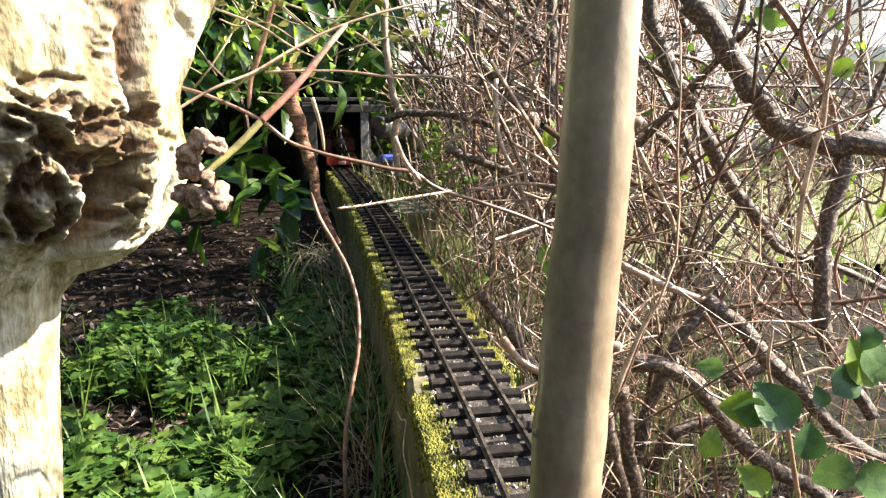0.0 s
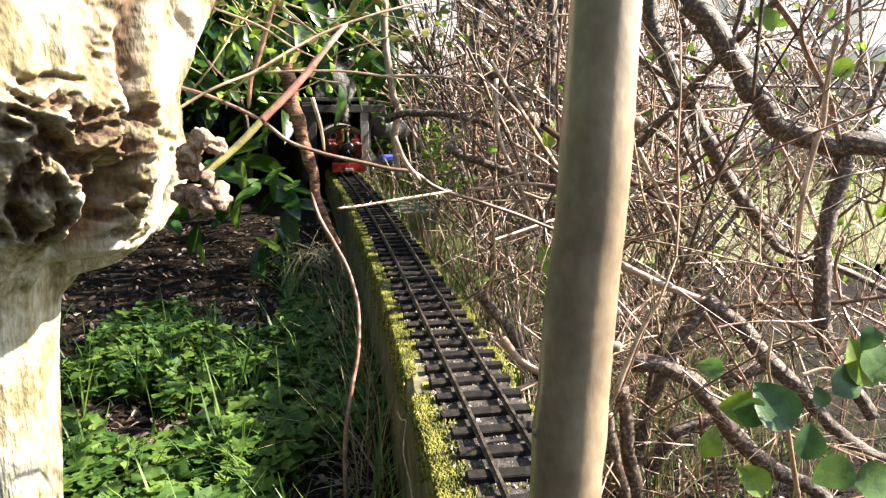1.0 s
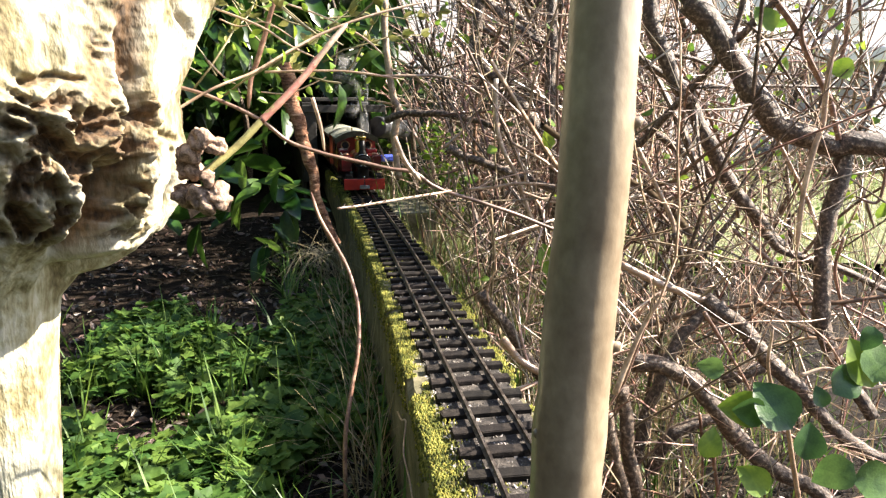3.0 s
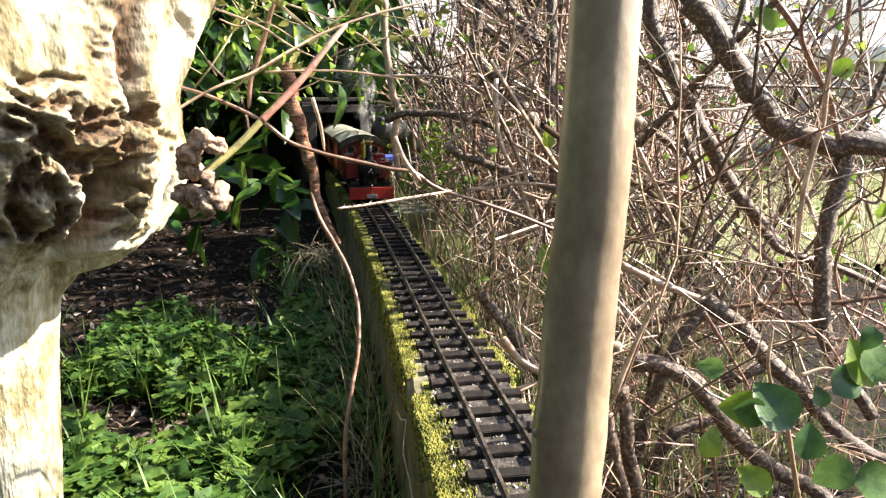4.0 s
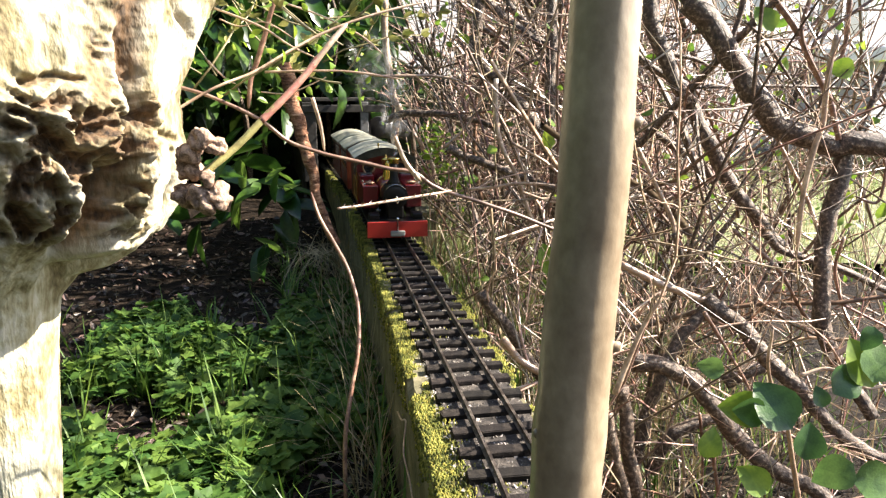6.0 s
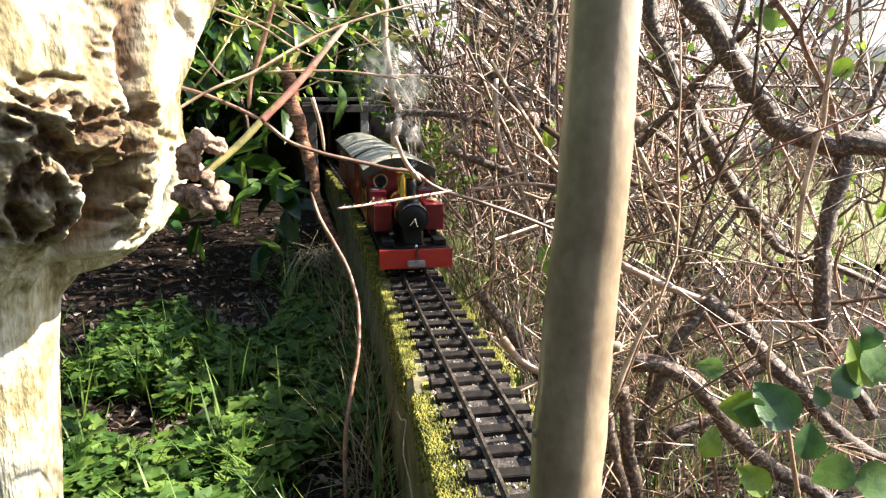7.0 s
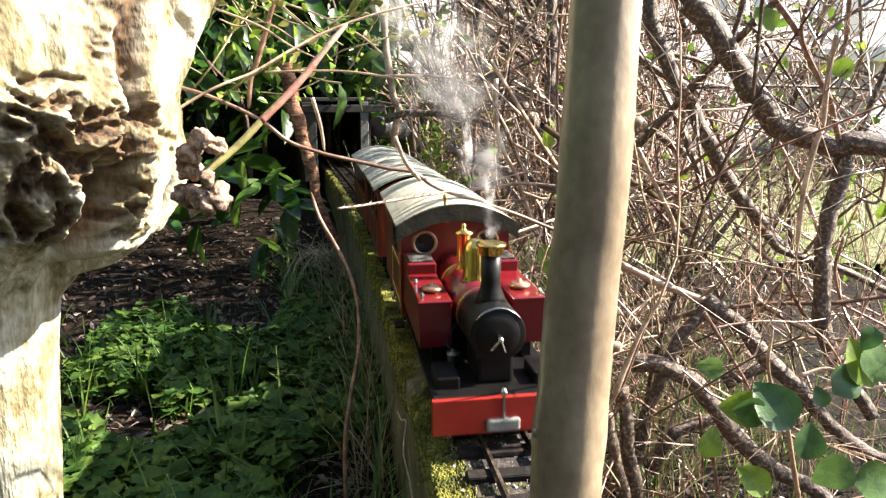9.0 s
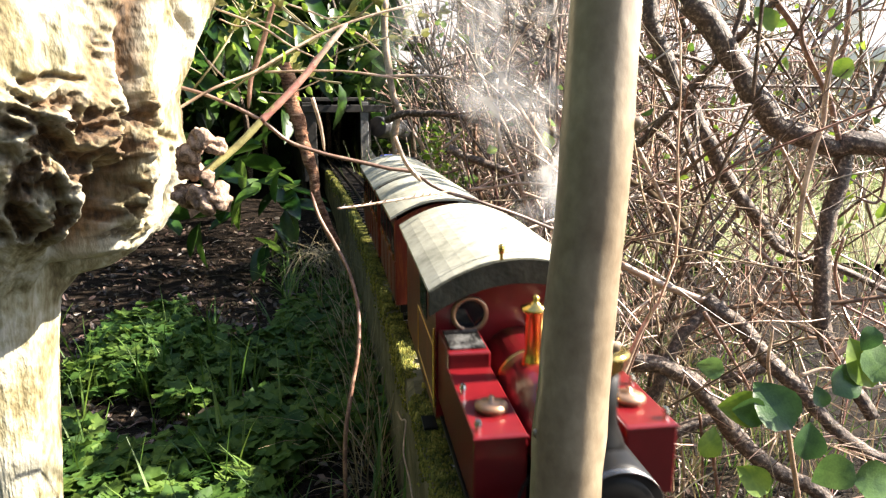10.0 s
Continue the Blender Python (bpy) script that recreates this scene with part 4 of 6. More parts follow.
MID.append(("branch", [(0.066, 1.3, 0.57), (0.105, 1.287, 0.531), (0.139, 1.273, 0.505), (0.179, 1.26, 0.479)], 0.0094, 0.0068, 16, BARK_DARK))
MID.append(("branch", [(0.108, 1.3, 0.566), (0.142, 1.3, 0.524), (0.18, 1.3, 0.488)], 0.0058, 0.0044, 12, BARK_DARK))
MID.append(("branch", [(-0.116, 1.45, 0.347), (-0.089, 1.43, 0.358), (-0.029, 1.41, 0.361), (0.025, 1.39, 0.356), (0.068, 1.37, 0.348), (0.1, 1.35, 0.337)], 0.0080, 0.0056, 24, BARK_DARK))
MID.append(("branch", [(0.011, 1.2, 0.308), (0.047, 1.18, 0.293), (0.087, 1.16, 0.279), (0.13, 1.14, 0.265), (0.16, 1.12, 0.255), (0.194, 1.1, 0.242)], 0.0074, 0.0051, 22, BARK_DARK))
MID.append(("branch", [(0.086, 1.15, 0.422), (0.086, 1.14, 0.352), (0.1, 1.13, 0.306), (0.12, 1.12, 0.267), (0.14, 1.11, 0.212), (0.16, 1.1, 0.174)], 0.0040, 0.0028, 22, TWIG))
MID.append(("branch", [(0.04, 1.1, 0.25), (0.083, 1.1, 0.254), (0.126, 1.1, 0.26), (0.185, 1.1, 0.257)], 0.0027, 0.0020, 16, TWIG))
MID.append(("branch", [(-0.109, 1.3, 0.429), (-0.071, 1.3, 0.43), (-0.017, 1.3, 0.43), (0.028, 1.3, 0.421), (0.073, 1.3, 0.394)], 0.0029, 0.0022, 20, TWIG))
MID.append(("branch", [(0.075, 1.4, 0.522), (0.116, 1.4, 0.497), (0.159, 1.4, 0.467)], 0.0053, 0.0040, 12, BARK_DARK))
MID.append(("branch", [(0.102, 1.3, 0.432), (0.161, 1.3, 0.456), (0.186, 1.3, 0.466)], 0.0034, 0.0025, 12, BARK_DARK))
MID.append(("branch", [(0.097, 1.3, 0.421), (0.145, 1.3, 0.408), (0.19, 1.3, 0.389)], 0.0036, 0.0027, 12, BARK_DARK))
MID.append(("branch", [(0.11, 1.1, 0.485), (0.097, 1.1, 0.442)], 0.0019, 0.0014, 8, TWIG))
MID.append(("branch", [(-0.136, 1.7, 0.616), (-0.133, 1.7, 0.501), (-0.117, 1.7, 0.387), (-0.104, 1.7, 0.361), (-0.118, 1.7, 0.294), (-0.108, 1.7, 0.198)], 0.0082, 0.0082, 24, TWIG))
MID.append(("branch", [(0.109, 1.1, 0.324), (0.156, 1.1, 0.297), (0.188, 1.1, 0.272)], 0.0023, 0.0017, 12, TWIG))
MID.append(("branch", [(0.001, 1.25, 0.304), (0.04, 1.25, 0.339), (0.07, 1.25, 0.391), (0.096, 1.25, 0.42)], 0.0028, 0.0021, 16, TWIG))
MID.append(("branch", [(-0.059, 1.7, 0.294), (-0.023, 1.7, 0.21), (-0.029, 1.7, 0.112), (-0.036, 1.7, 0.018)], 0.0041, 0.0041, 16, TWIG))
MID.append(("branch", [(0.121, 1.05, 0.253), (0.155, 1.05, 0.241), (0.182, 1.05, 0.234)], 0.0022, 0.0016, 12, TWIG))
MID.append(("branch", [(0.053, 0.95, 0.122), (0.086, 0.95, 0.08), (0.12, 0.95, 0.028), (0.154, 0.95, -0.025)], 0.0082, 0.0082, 16, BARK_DARK))
MID.append(("branch", [(0.082, 0.9, 0.072), (0.11, 0.9, 0.039), (0.142, 0.9, 0.019)], 0.0057, 0.0045, 12, TWIG))
MID.append(("branch", [(0.09, 0.85, 0.02), (0.13, 0.85, 0.032), (0.167, 0.85, 0.044)], 0.0023, 0.0018, 12, TWIG))
ARCH = []
ARCH.append(("branch", [(-0.236, 0.62, 0.408), (-0.23, 0.626, 0.405), (-0.207, 0.632, 0.397), (-0.18, 0.639, 0.384), (-0.162, 0.645, 0.373), (-0.142, 0.651, 0.356), (-0.114, 0.658, 0.345), (-0.088, 0.664, 0.338), (-0.054, 0.67, 0.329), (-0.029, 0.676, 0.325), (-0.011, 0.682, 0.312), (0.007, 0.689, 0.303), (0.039, 0.695, 0.292), (0.064, 0.701, 0.283), (0.08, 0.708, 0.276), (0.116, 0.714, 0.261), (0.159, 0.72, 0.246)], 0.0016, 0.0021, 60, TWIG_BROWN))
ARCH.append(("branch", [(-0.045, 0.66, 0.36), (-0.035, 0.66, 0.336), (-0.021, 0.66, 0.318)], 0.0020, 0.0025, 12, TWIG))
ARCH.append(("branch", [(-0.114, 0.62, 0.396), (-0.108, 0.62, 0.372), (-0.105, 0.62, 0.349)], 0.0016, 0.0013, 12, TWIG))
GREEN = []
GREEN.append(("branch", [(-0.171, 0.5, 0.345), (-0.152, 0.51, 0.361), (-0.134, 0.52, 0.38), (-0.121, 0.528, 0.394)], 0.0027, 0.0026, 20, CANE))
GREEN.append(("branch", [(-0.134, 0.52, 0.38), (-0.118, 0.53, 0.397), (-0.104, 0.54, 0.413), (-0.091, 0.55, 0.43)], 0.0028, 0.0026, 20, CANE_PINK))
GREEN.append(("branch", [(-0.100, 0.543, 0.418), (-0.082, 0.555, 0.441), (-0.073, 0.56, 0.452)], 0.0024, 0.0017, 12, TWIG))
GREEN.append(("branch", [(-0.235, 0.6, 0.381), (-0.195, 0.617, 0.405), (-0.167, 0.633, 0.418), (-0.138, 0.65, 0.437), (-0.107, 0.667, 0.455), (-0.064, 0.683, 0.472), (-0.016, 0.7, 0.485)], 0.0013, 0.0012, 26, TWIG))
GREEN.append(("branch", [(-0.183, 0.8, 0.502), (-0.195, 0.8, 0.466), (-0.208, 0.8, 0.433), (-0.215, 0.8, 0.414), (-0.22, 0.8, 0.382)], 0.0030, 0.0027, 20, TWIG_RED))
GREEN.append(("branch", [(-0.219, 0.7, 0.479), (-0.175, 0.7, 0.462), (-0.148, 0.7, 0.445), (-0.121, 0.7, 0.432)], 0.0012, 0.0009, 16, TWIG))
GREEN.append(("branch", [(-0.174, 0.7, 0.42), (-0.123, 0.7, 0.421), (-0.09, 0.7, 0.42), (-0.038, 0.7, 0.413)], 0.0013, 0.0010, 16, TWIG))
GREEN.append(("branch", [(-0.169, 0.75, 0.492), (-0.13, 0.75, 0.479), (-0.1, 0.75, 0.466)], 0.0011, 0.0009, 12, TWIG))
GREEN.append(("branch", [(-0.1, 0.75, 0.466), (-0.081, 0.75, 0.455), (-0.062, 0.75, 0.439)], 0.0011, 0.0009, 12, TWIG))
GREEN.append(("branch", [(-0.23, 0.75, 0.474), (-0.21, 0.75, 0.467), (-0.183, 0.75, 0.471), (-0.151, 0.75, 0.453)], 0.0009, 0.0007, 16, TWIG))
GREEN.append(("branch", [(-0.204, 0.8, 0.401), (-0.172, 0.8, 0.4), (-0.13, 0.8, 0.417)], 0.0009, 0.0007, 12, TWIG))
GREEN.append(("branch", [(-0.229, 0.7, 0.431), (-0.214, 0.7, 0.415), (-0.202, 0.7, 0.408)], 0.0011, 0.0008, 12, TWIG))
DEADWOOD = []
DEADWOOD.append(("branch", [(-0.262, 1.2, 0.449), (-0.255, 1.2, 0.382), (-0.244, 1.2, 0.337), (-0.234, 1.2, 0.292), (-0.222, 1.2, 0.253), (-0.209, 1.2, 0.186), (-0.189, 1.2, 0.138)], 0.0128, 0.0075, 24, STICK))
TALL_CANE = []
TALL_CANE.append(("branch", [(-0.094, 0.6, -0.028), (-0.097, 0.62, 0.008), (-0.098, 0.64, 0.065), (-0.094, 0.66, 0.099), (-0.088, 0.68, 0.14), (-0.089, 0.7, 0.176), (-0.1, 0.72, 0.211), (-0.118, 0.74, 0.24), (-0.137, 0.76, 0.265), (-0.149, 0.78, 0.291)], 0.0022, 0.0020, 36, TWIG_RED))
WIRE = []
WIRE.append(("branch", [(-0.044, 0.62, 0.1), (-0.039, 0.596, 0.104), (-0.033, 0.572, 0.113), (-0.034, 0.548, 0.097), (-0.028, 0.524, 0.085), (-0.022, 0.5, 0.064)], 0.0009, 0.0006, 24, TWIG))
THORN = []
THORN.append(("branch", [(-0.086, 0.56, 0.308), (-0.06, 0.587, 0.308), (-0.012, 0.613, 0.312), (0.008, 0.64, 0.312)], 0.0011, 0.0011, 24, TWIG))


def shrub(name, label, category, limbs, group=""):
    sh = thing(name, label, category, (0, 0, 0), group)
    for nm, way, r0, r1, n, mat in limbs:
        part(nm, limb(way, r0, r1, n), mat, sh, smooth=True)
    return sh


def spray(a, p, d, length, r, rnd, depth, sides=3, wander=0.25, steps=6):
    """One wandering twig with side twigs, gathered into a."""
    pts, rr = [], []
    q, v = Vector(p), Vector(d).normalized()
    for i in range(steps + 1):
        pts.append(q.copy())
        rr.append(max(0.0004, r * (1 - 0.6 * i / steps)))
        v = (v + Vector((rnd.gauss(0, 1), rnd.gauss(0, 1), rnd.gauss(0, 0.7))) * wander * 0.5).normalized()
        q = q + v * (length / steps)
        if q.z < 0.95 and q.x < line_x(q.y) + 0.075:
            break
    if len(pts) < 3:
        return
    a.tube(pts, rr, sides, 0.0, cap=False)
    if depth > 0:
        for i in range(1, len(pts) - 1):
            for _ in range(rnd.choice((0, 1, 1, 2))):
                side = (v + Vector((rnd.gauss(0, 1), rnd.gauss(0, 1), rnd.gauss(0, 0.8))) * 0.9).normalized()
                spray(a, pts[i], side, length * rnd.uniform(0.2, 0.5), rr[i] * 0.6, rnd, depth - 1, 3, wander, 4)


def thicket(name, label, seed, count, xr, yr, zr, mats, lean, lengths, radii, depth=1, keep=None):
    """A bush of fine twigs: one joined mesh for each bark colour."""
    sh = thing(name, label, "shrub", (0, 0, 0), "hedge thickets")
    rnd = random.Random(seed)
    for k, mat in enumerate(mats):
        a = Acc()
        for _ in range(count // len(mats)):
            for _ in range(20):
                p = Vector((rnd.uniform(*xr), rnd.uniform(*yr), rnd.uniform(*zr)))
                if keep is None or keep(p):
                    break
            d = Vector((lean[0] + rnd.gauss(0, 0.55), lean[1] + rnd.gauss(0, 0.5), lean[2] + rnd.gauss(0, 0.35)))
            spray(a, p, d, rnd.uniform(*lengths), rnd.uniform(*radii), rnd, depth)
        tw = part("twig_mass", a, mat, sh, smooth=True)
        tw["kind"] = "stuff"
    return sh


def clear_of_line(p):
    """Right of the wall and not before the lens."""
    thin = p.x > 0.4 * p.y and noise.noise(p * 37) > -0.2
    return p.x > line_x(p.y) + 0.10 and (p.y > 0.75 or p.x > 0.5 * p.y + 0.1) and not thin


def add_side_twigs(sh, limbs, seed, per_limb):
    """Fine side twigs springing from the limbs of a shrub."""
    rnd = random.Random(seed)
    a = Acc()
    for nm, way, r0, r1, n, mat in limbs:
        q = glide(way, 24)
        for _ in range(per_limb):
            p = q[rnd.randrange(2, 23)]
            spray(a, p, (rnd.gauss(-0.1, 0.8), rnd.gauss(0, 0.5), rnd.gauss(0.4, 0.7)), rnd.uniform(0.06, 0.26), rnd.uniform(0.0009, 0.002), rnd, 1)
    tw = part("side_twig", a, TWIG, sh, smooth=True)
    tw["kind"] = "stuff"


east = shrub("hedge_shrub", "bare old hedge shrub with thick twisting grey-brown limbs", "shrub", EAST, "hedge shrubs")
mid = shrub("hedge_shrub", "bare hedge shrub leaning over the railway wall", "shrub", MID, "hedge shrubs")
add_side_twigs(east, EAST, 71, 3)
add_side_twigs(mid, MID, 72, 3)
shrub("arching_branch", "thin red-brown arching branch hanging over the track", "branch", ARCH)
shrub("young_shoots", "green and pink young shoots springing beside the trunk", "shoots", GREEN)
stick = shrub("dead_stick", "peeling orange-brown dead stick leaning before the portal", "stick", DEADWOOD)
rnd = random.Random(63)
ring = glide(DEADWOOD[0][1], 60)
for k in range(16):
    p, g = ring[3 + 2 * k], rnd.uniform(0, 6.28)
    r = DEADWOOD[0][2] * (1 - 0.4 * k / 16)
    a = Acc()
    a.tube([p + Vector((math.cos(g + 0.35 * i) * r * (1.02 + 0.06 * i), math.sin(g + 0.35 * i) * r * (1.02 + 0.06 * i), rnd.uniform(-1, 1) * 0.002 + 0.002 * i)) for i in range(5)], [0.0012, 0.0022, 0.0026, 0.002, 0.0006], 4)
    part("bark_curl", a, STICK, stick)
shrub("bramble_cane", "slender red-brown bramble cane rising from the grass", "bramble", TALL_CANE)
shrub("dry_root", "thin pale dry root hanging down the wall", "root", WIRE)
thorny = shrub("thorny_twig", "pale thorny bramble twig across the track", "bramble", THORN)
ring = glide(THORN[0][1], 40)
for k in range(18):
    p, g = ring[2 + 2 * k], rnd.uniform(0, 6.28)
    d = Vector((0.5, math.cos(g), math.sin(g) + 0.4)).normalized()
    a = Acc()
    a.tube([p + d * 0.0008, p + d * 0.0045], [0.0007, 0.0001], 4)
    part("thorn", a, TWIG, thorny)

BARKS = (TWIG, TWIG_BROWN, TWIG, TWIG_RED, BARK_DARK)
thicket("thicket", "dense tangle of sunlit bare hedge twigs", 21, 120, (0.0, 0.75), (1.0, 1.7), (-0.27, 0.2), BARKS, (-0.25, -0.05, 1.0), (0.35, 0.9), (0.0018, 0.0046), 1, clear_of_line)
thicket("thicket", "far tangle of pale and brown bare hedge twigs", 22, 215, (-0.1, 1.4), (1.7, 2.7), (-0.27, 0.4), BARKS, (-0.2, 0.0, 1.0), (0.4, 1.1), (0.0022, 0.0058), 1, clear_of_line)
thicket("thicket", "arching leaning hedge shoots", 23, 110, (0.3, 1.1), (1.0, 2.2), (0.15, 0.7), BARKS, (-0.9, -0.1, -0.25), (0.3, 0.8), (0.0016, 0.0042), 1, clear_of_line)
thicket("thicket", "stout dark boughs crossing through the hedge", 27, 34, (0.05, 0.9), (1.05, 1.9), (-0.27, 0.45), (BARK_DARK, TWIG_BROWN), (-0.35, -0.05, 0.8), (0.5, 1.0), (0.0055, 0.0095), 2, clear_of_line)
thicket("thicket", "low tangle of dead twigs and stalks in the hedge foot", 24, 170, (0.1, 0.75), (0.72, 1.5), (-0.27, -0.05), (TWIG, BARK_DARK, TWIG_RED, TWIG_BROWN), (0.0, 0.0, 0.55), (0.12, 0.4), (0.0012, 0.003), 1, clear_of_line)
# mostly out of view, added to throw shade on the hedge foot
thicket("thicket", "outer side of the hedge, bare leaning shoots added for ground shade", 25, 36, (0.75, 1.35), (0.4, 1.7), (-0.27, 0.3), (TWIG, TWIG_BROWN, TWIG_RED), (-0.1, 0.0, 1.0), (0.3, 0.8), (0.002, 0.004), 1, clear_of_line)


# ---------------------------------------------------------------- leaves and herbs
def leaf_mesh(name, mat, length, width, curl=0.2, n=5):
    """A pointed leaf with a folded midrib, lying along +y."""
    a = Acc()
    for i in range(n + 1):
        u = i / n
        w = width * 0.5 * math.sin(math.pi * min(1, u ** 0.8)) ** 0.8 + 0.0004
        z = -curl * length * u * u
        y = length * u
        a.v += [(-w, y, z + w * 0.35), (0, y, z), (w, y, z + w * 0.35)]
    for i in range(n):
        o = i * 3
        a.f += [(o, o + 1, o + 4, o + 3), (o + 1, o + 2, o + 5, o + 4)]
    return a.mesh(name, mat)


def turned(p, d, spin, s=1.0):
    """A pose at p whose +y runs along d."""
    q = Vector(d).normalized().to_track_quat("Y", "Z")
    return Matrix.Translation(p) @ q.to_matrix().to_4x4() @ Matrix.Rotation(spin, 4, "Y") @ Matrix.Scale(s, 4)


def build_laurel():
    la = thing("laurel_bush", "glossy dark green laurel bush, dense, behind the trunk and portal", "bush", (-0.7, 2.4, 0.0))
    la.location = (0, 0, 0)
    rnd = random.Random(31)
    for k in range(16):
        x = -1.5 + 0.1 * k + rnd.uniform(-0.04, 0.04)
        y = rnd.uniform(2.15, 2.7)
        way = [(x, y + 0.2, -0.05), (x + rnd.uniform(-0.06, 0.06), y + 0.1, 0.35), (x + rnd.uniform(-0.15, 0.15), y, 0.7), (x + rnd.uniform(-0.2, 0.2), y - 0.15, 1.15)]
        part("stem", limb(way, 0.011, 0.004, 14, 6), BARK_DARK, la, smooth=True)
    meshes = [leaf_mesh("leaf", LAUREL, l, w, c) for l, w, c in ((0.1, 0.04, 0.15), (0.115, 0.046, 0.3), (0.085, 0.038, 0.05), (0.105, 0.044, 0.45))]

    def place(i):
        x = rnd.uniform(-1.25, -0.12)
        z = rnd.uniform(0.42, 0.95)
        y = 1.95 - 0.25 * min(1, max(0, (z - 0.4) / 0.4)) + rnd.uniform(-0.15, 0.3)
        if i % 6 == 0:
            x, y, z = rnd.uniform(-0.62, -0.33), 1.62 + rnd.uniform(-0.08, 0.15), rnd.uniform(0.06, 0.30)
        d = Vector((rnd.gauss(0.1, 0.7), -0.35 + rnd.gauss(0, 0.5), -0.25 + rnd.gauss(0, 0.55)))
        return turned((x, y, z), d, rnd.gauss(0, 0.6), rnd.uniform(0.8, 1.25))

    def inner(i):
        x = rnd.uniform(-2.2, -0.2)
        z = rnd.uniform(0.34, 1.15)
        y = rnd.uniform(2.15, 3.0)
        if x > -0.5:
            y = rnd.uniform(2.6, 3.2)
        d = Vector((rnd.gauss(0, 0.7), -0.35 + rnd.gauss(0, 0.5), -0.25 + rnd.gauss(0, 0.55)))
        return turned((x, y, z), d, rnd.gauss(0, 0.6), rnd.uniform(0.9, 1.4))
    for i in range(300):
        ob = new("leaf", meshes[i % 4])
        ob.parent = la
        ob.matrix_basis = place(i)
    a = Acc()
    for i in range(4300):
        m = inner(i)
        me = meshes[i % 4]
        a.add([m @ v.co for v in me.vertices], [p.vertices[:] for p in me.polygons])
    # overhead leaves out of view, added to keep sun off the soil
    for i in range(60):
        z = rnd.uniform(0.84, 1.02)
        y = rnd.uniform(1.15, 2.3)
        m = turned((rnd.uniform(0.22, 0.5), y, z + 0.06 * (y - 1.1)), (rnd.gauss(0, 0.7), rnd.gauss(-0.3, 0.6), rnd.gauss(-0.2, 0.4)), rnd.gauss(0, 0.6), rnd.uniform(0.75, 1.2))
        me = meshes[i % 4]
        a.add([m @ v.co for v in me.vertices], [p.vertices[:] for p in me.polygons])
    fo = part("foliage", a, LAUREL_IN, la, smooth=True)
    fo["kind"] = "stuff"
    return la


def build_budding_twigs():
    """Thin twigs with opening yellow-green buds in front of the laurel."""
    bt = thing("budding_twigs", "thin olive twigs with opening yellow-green buds", "twigs")
    rnd = random.Random(38)
    bud = leaf_mesh("bud", BUD, 0.010, 0.0045, 0.15, 3)
    b = Acc()
    for k in range(26):
        y = rnd.uniform(0.72, 1.05)
        x = rnd.uniform(-0.36, -0.10) * y / 0.75
        z = 0.4 + rnd.uniform(-0.005, 0.10) * y / 0.75
        g = rnd.choice((rnd.uniform(0.1, 1.1), rnd.uniform(2.2, 2.9)))
        d = Vector((math.cos(g), rnd.gauss(0, 0.2), math.sin(g) * 0.8))
        q, way = Vector((x, y, z)), []
        for i in range(7):
            way.append(q.copy())
            d = (d + Vector((rnd.gauss(0, 0.16), rnd.gauss(0, 0.1), rnd.gauss(0, 0.16)))).normalized()
            q = q + d * rnd.uniform(0.016, 0.032)
        a = Acc()
        a.tube(way, [0.0013 - 0.00012 * i for i in range(7)], 5)
        part("twig", a, BUD_TWIG, bt, smooth=True)
        for p in way[2:]:
            for _ in range(rnd.randint(2, 5)):
                m = turned(p, d + Vector((rnd.gauss(0, 0.7), rnd.gauss(0, 0.7), rnd.gauss(0.2, 0.6))), rnd.uniform(0, 6), rnd.uniform(0.7, 1.7))
                b.add([m @ v.co for v in bud.vertices], [f.vertices[:] for f in bud.polygons])
    part("bud_mass", b, BUD, bt, smooth=True)["kind"] = "stuff"


BUD = material("opening_bud", [(0.3, (0.14, 0.16, 0.035)), (0.7, (0.32, 0.3, 0.1))], 40, 0.5, bump=0.0, random_by="island", spread=0.4, translucent=0.35)
BUD_TWIG = material("olive_twig", [(0.3, (0.12, 0.1, 0.045)), (0.7, (0.34, 0.29, 0.15))], 60, 0.5, bump=0.2)
build_budding_twigs()
LAUREL_IN = material("laurel_inner_leaf", [(0.3, (0.018, 0.048, 0.009)), (0.7, (0.05, 0.105, 0.017))], 30, 0.28, bump=0.1, random_by="island", spread=0.5, translucent=0.3)
build_laurel()


def lobed_leaf(rnd, r):
    """A five-lobed herb leaf as a fan, slightly cupped."""
    v = [(0, 0, 0)]
    m = 15
    for k in range(m):
        g = 2 * math.pi * k / m
        q = r * (0.86 + 0.2 * math.cos(5 * g)) * rnd.uniform(0.88, 1.12) * (0.5 if k == 0 else 1.0)
        v.append((q * math.cos(g), q * math.sin(g), 0.18 * q * rnd.uniform(-0.6, 1.4)))
    return v, [(0, 1 + k, 1 + (k + 1) % m) for k in range(m)]


def blade(a, p, d, length, w, droop):
    """A grass blade bending under its weight."""
    d = Vector(d).normalized()
    s = d.cross(Vector((0, 0, 1)))
    s = s.normalized() if s.length > 1e-3 else Vector((1, 0, 0))
    o = len(a.v)
    n = 4
    q = Vector(p)
    for i in range(n + 1):
        u = i / n
        ww = w * (1 - u) ** 0.7 + 0.00015
        a.v += [tuple(q - s * ww), tuple(q + s * ww)]
        d = (d + Vector((0, 0, -droop * 0.5))).normalized()
        q = q + d * (length / n)
    for i in range(n):
        a.f.append((o + 2 * i, o + 2 * i + 1, o + 2 * i + 3, o + 2 * i + 2))


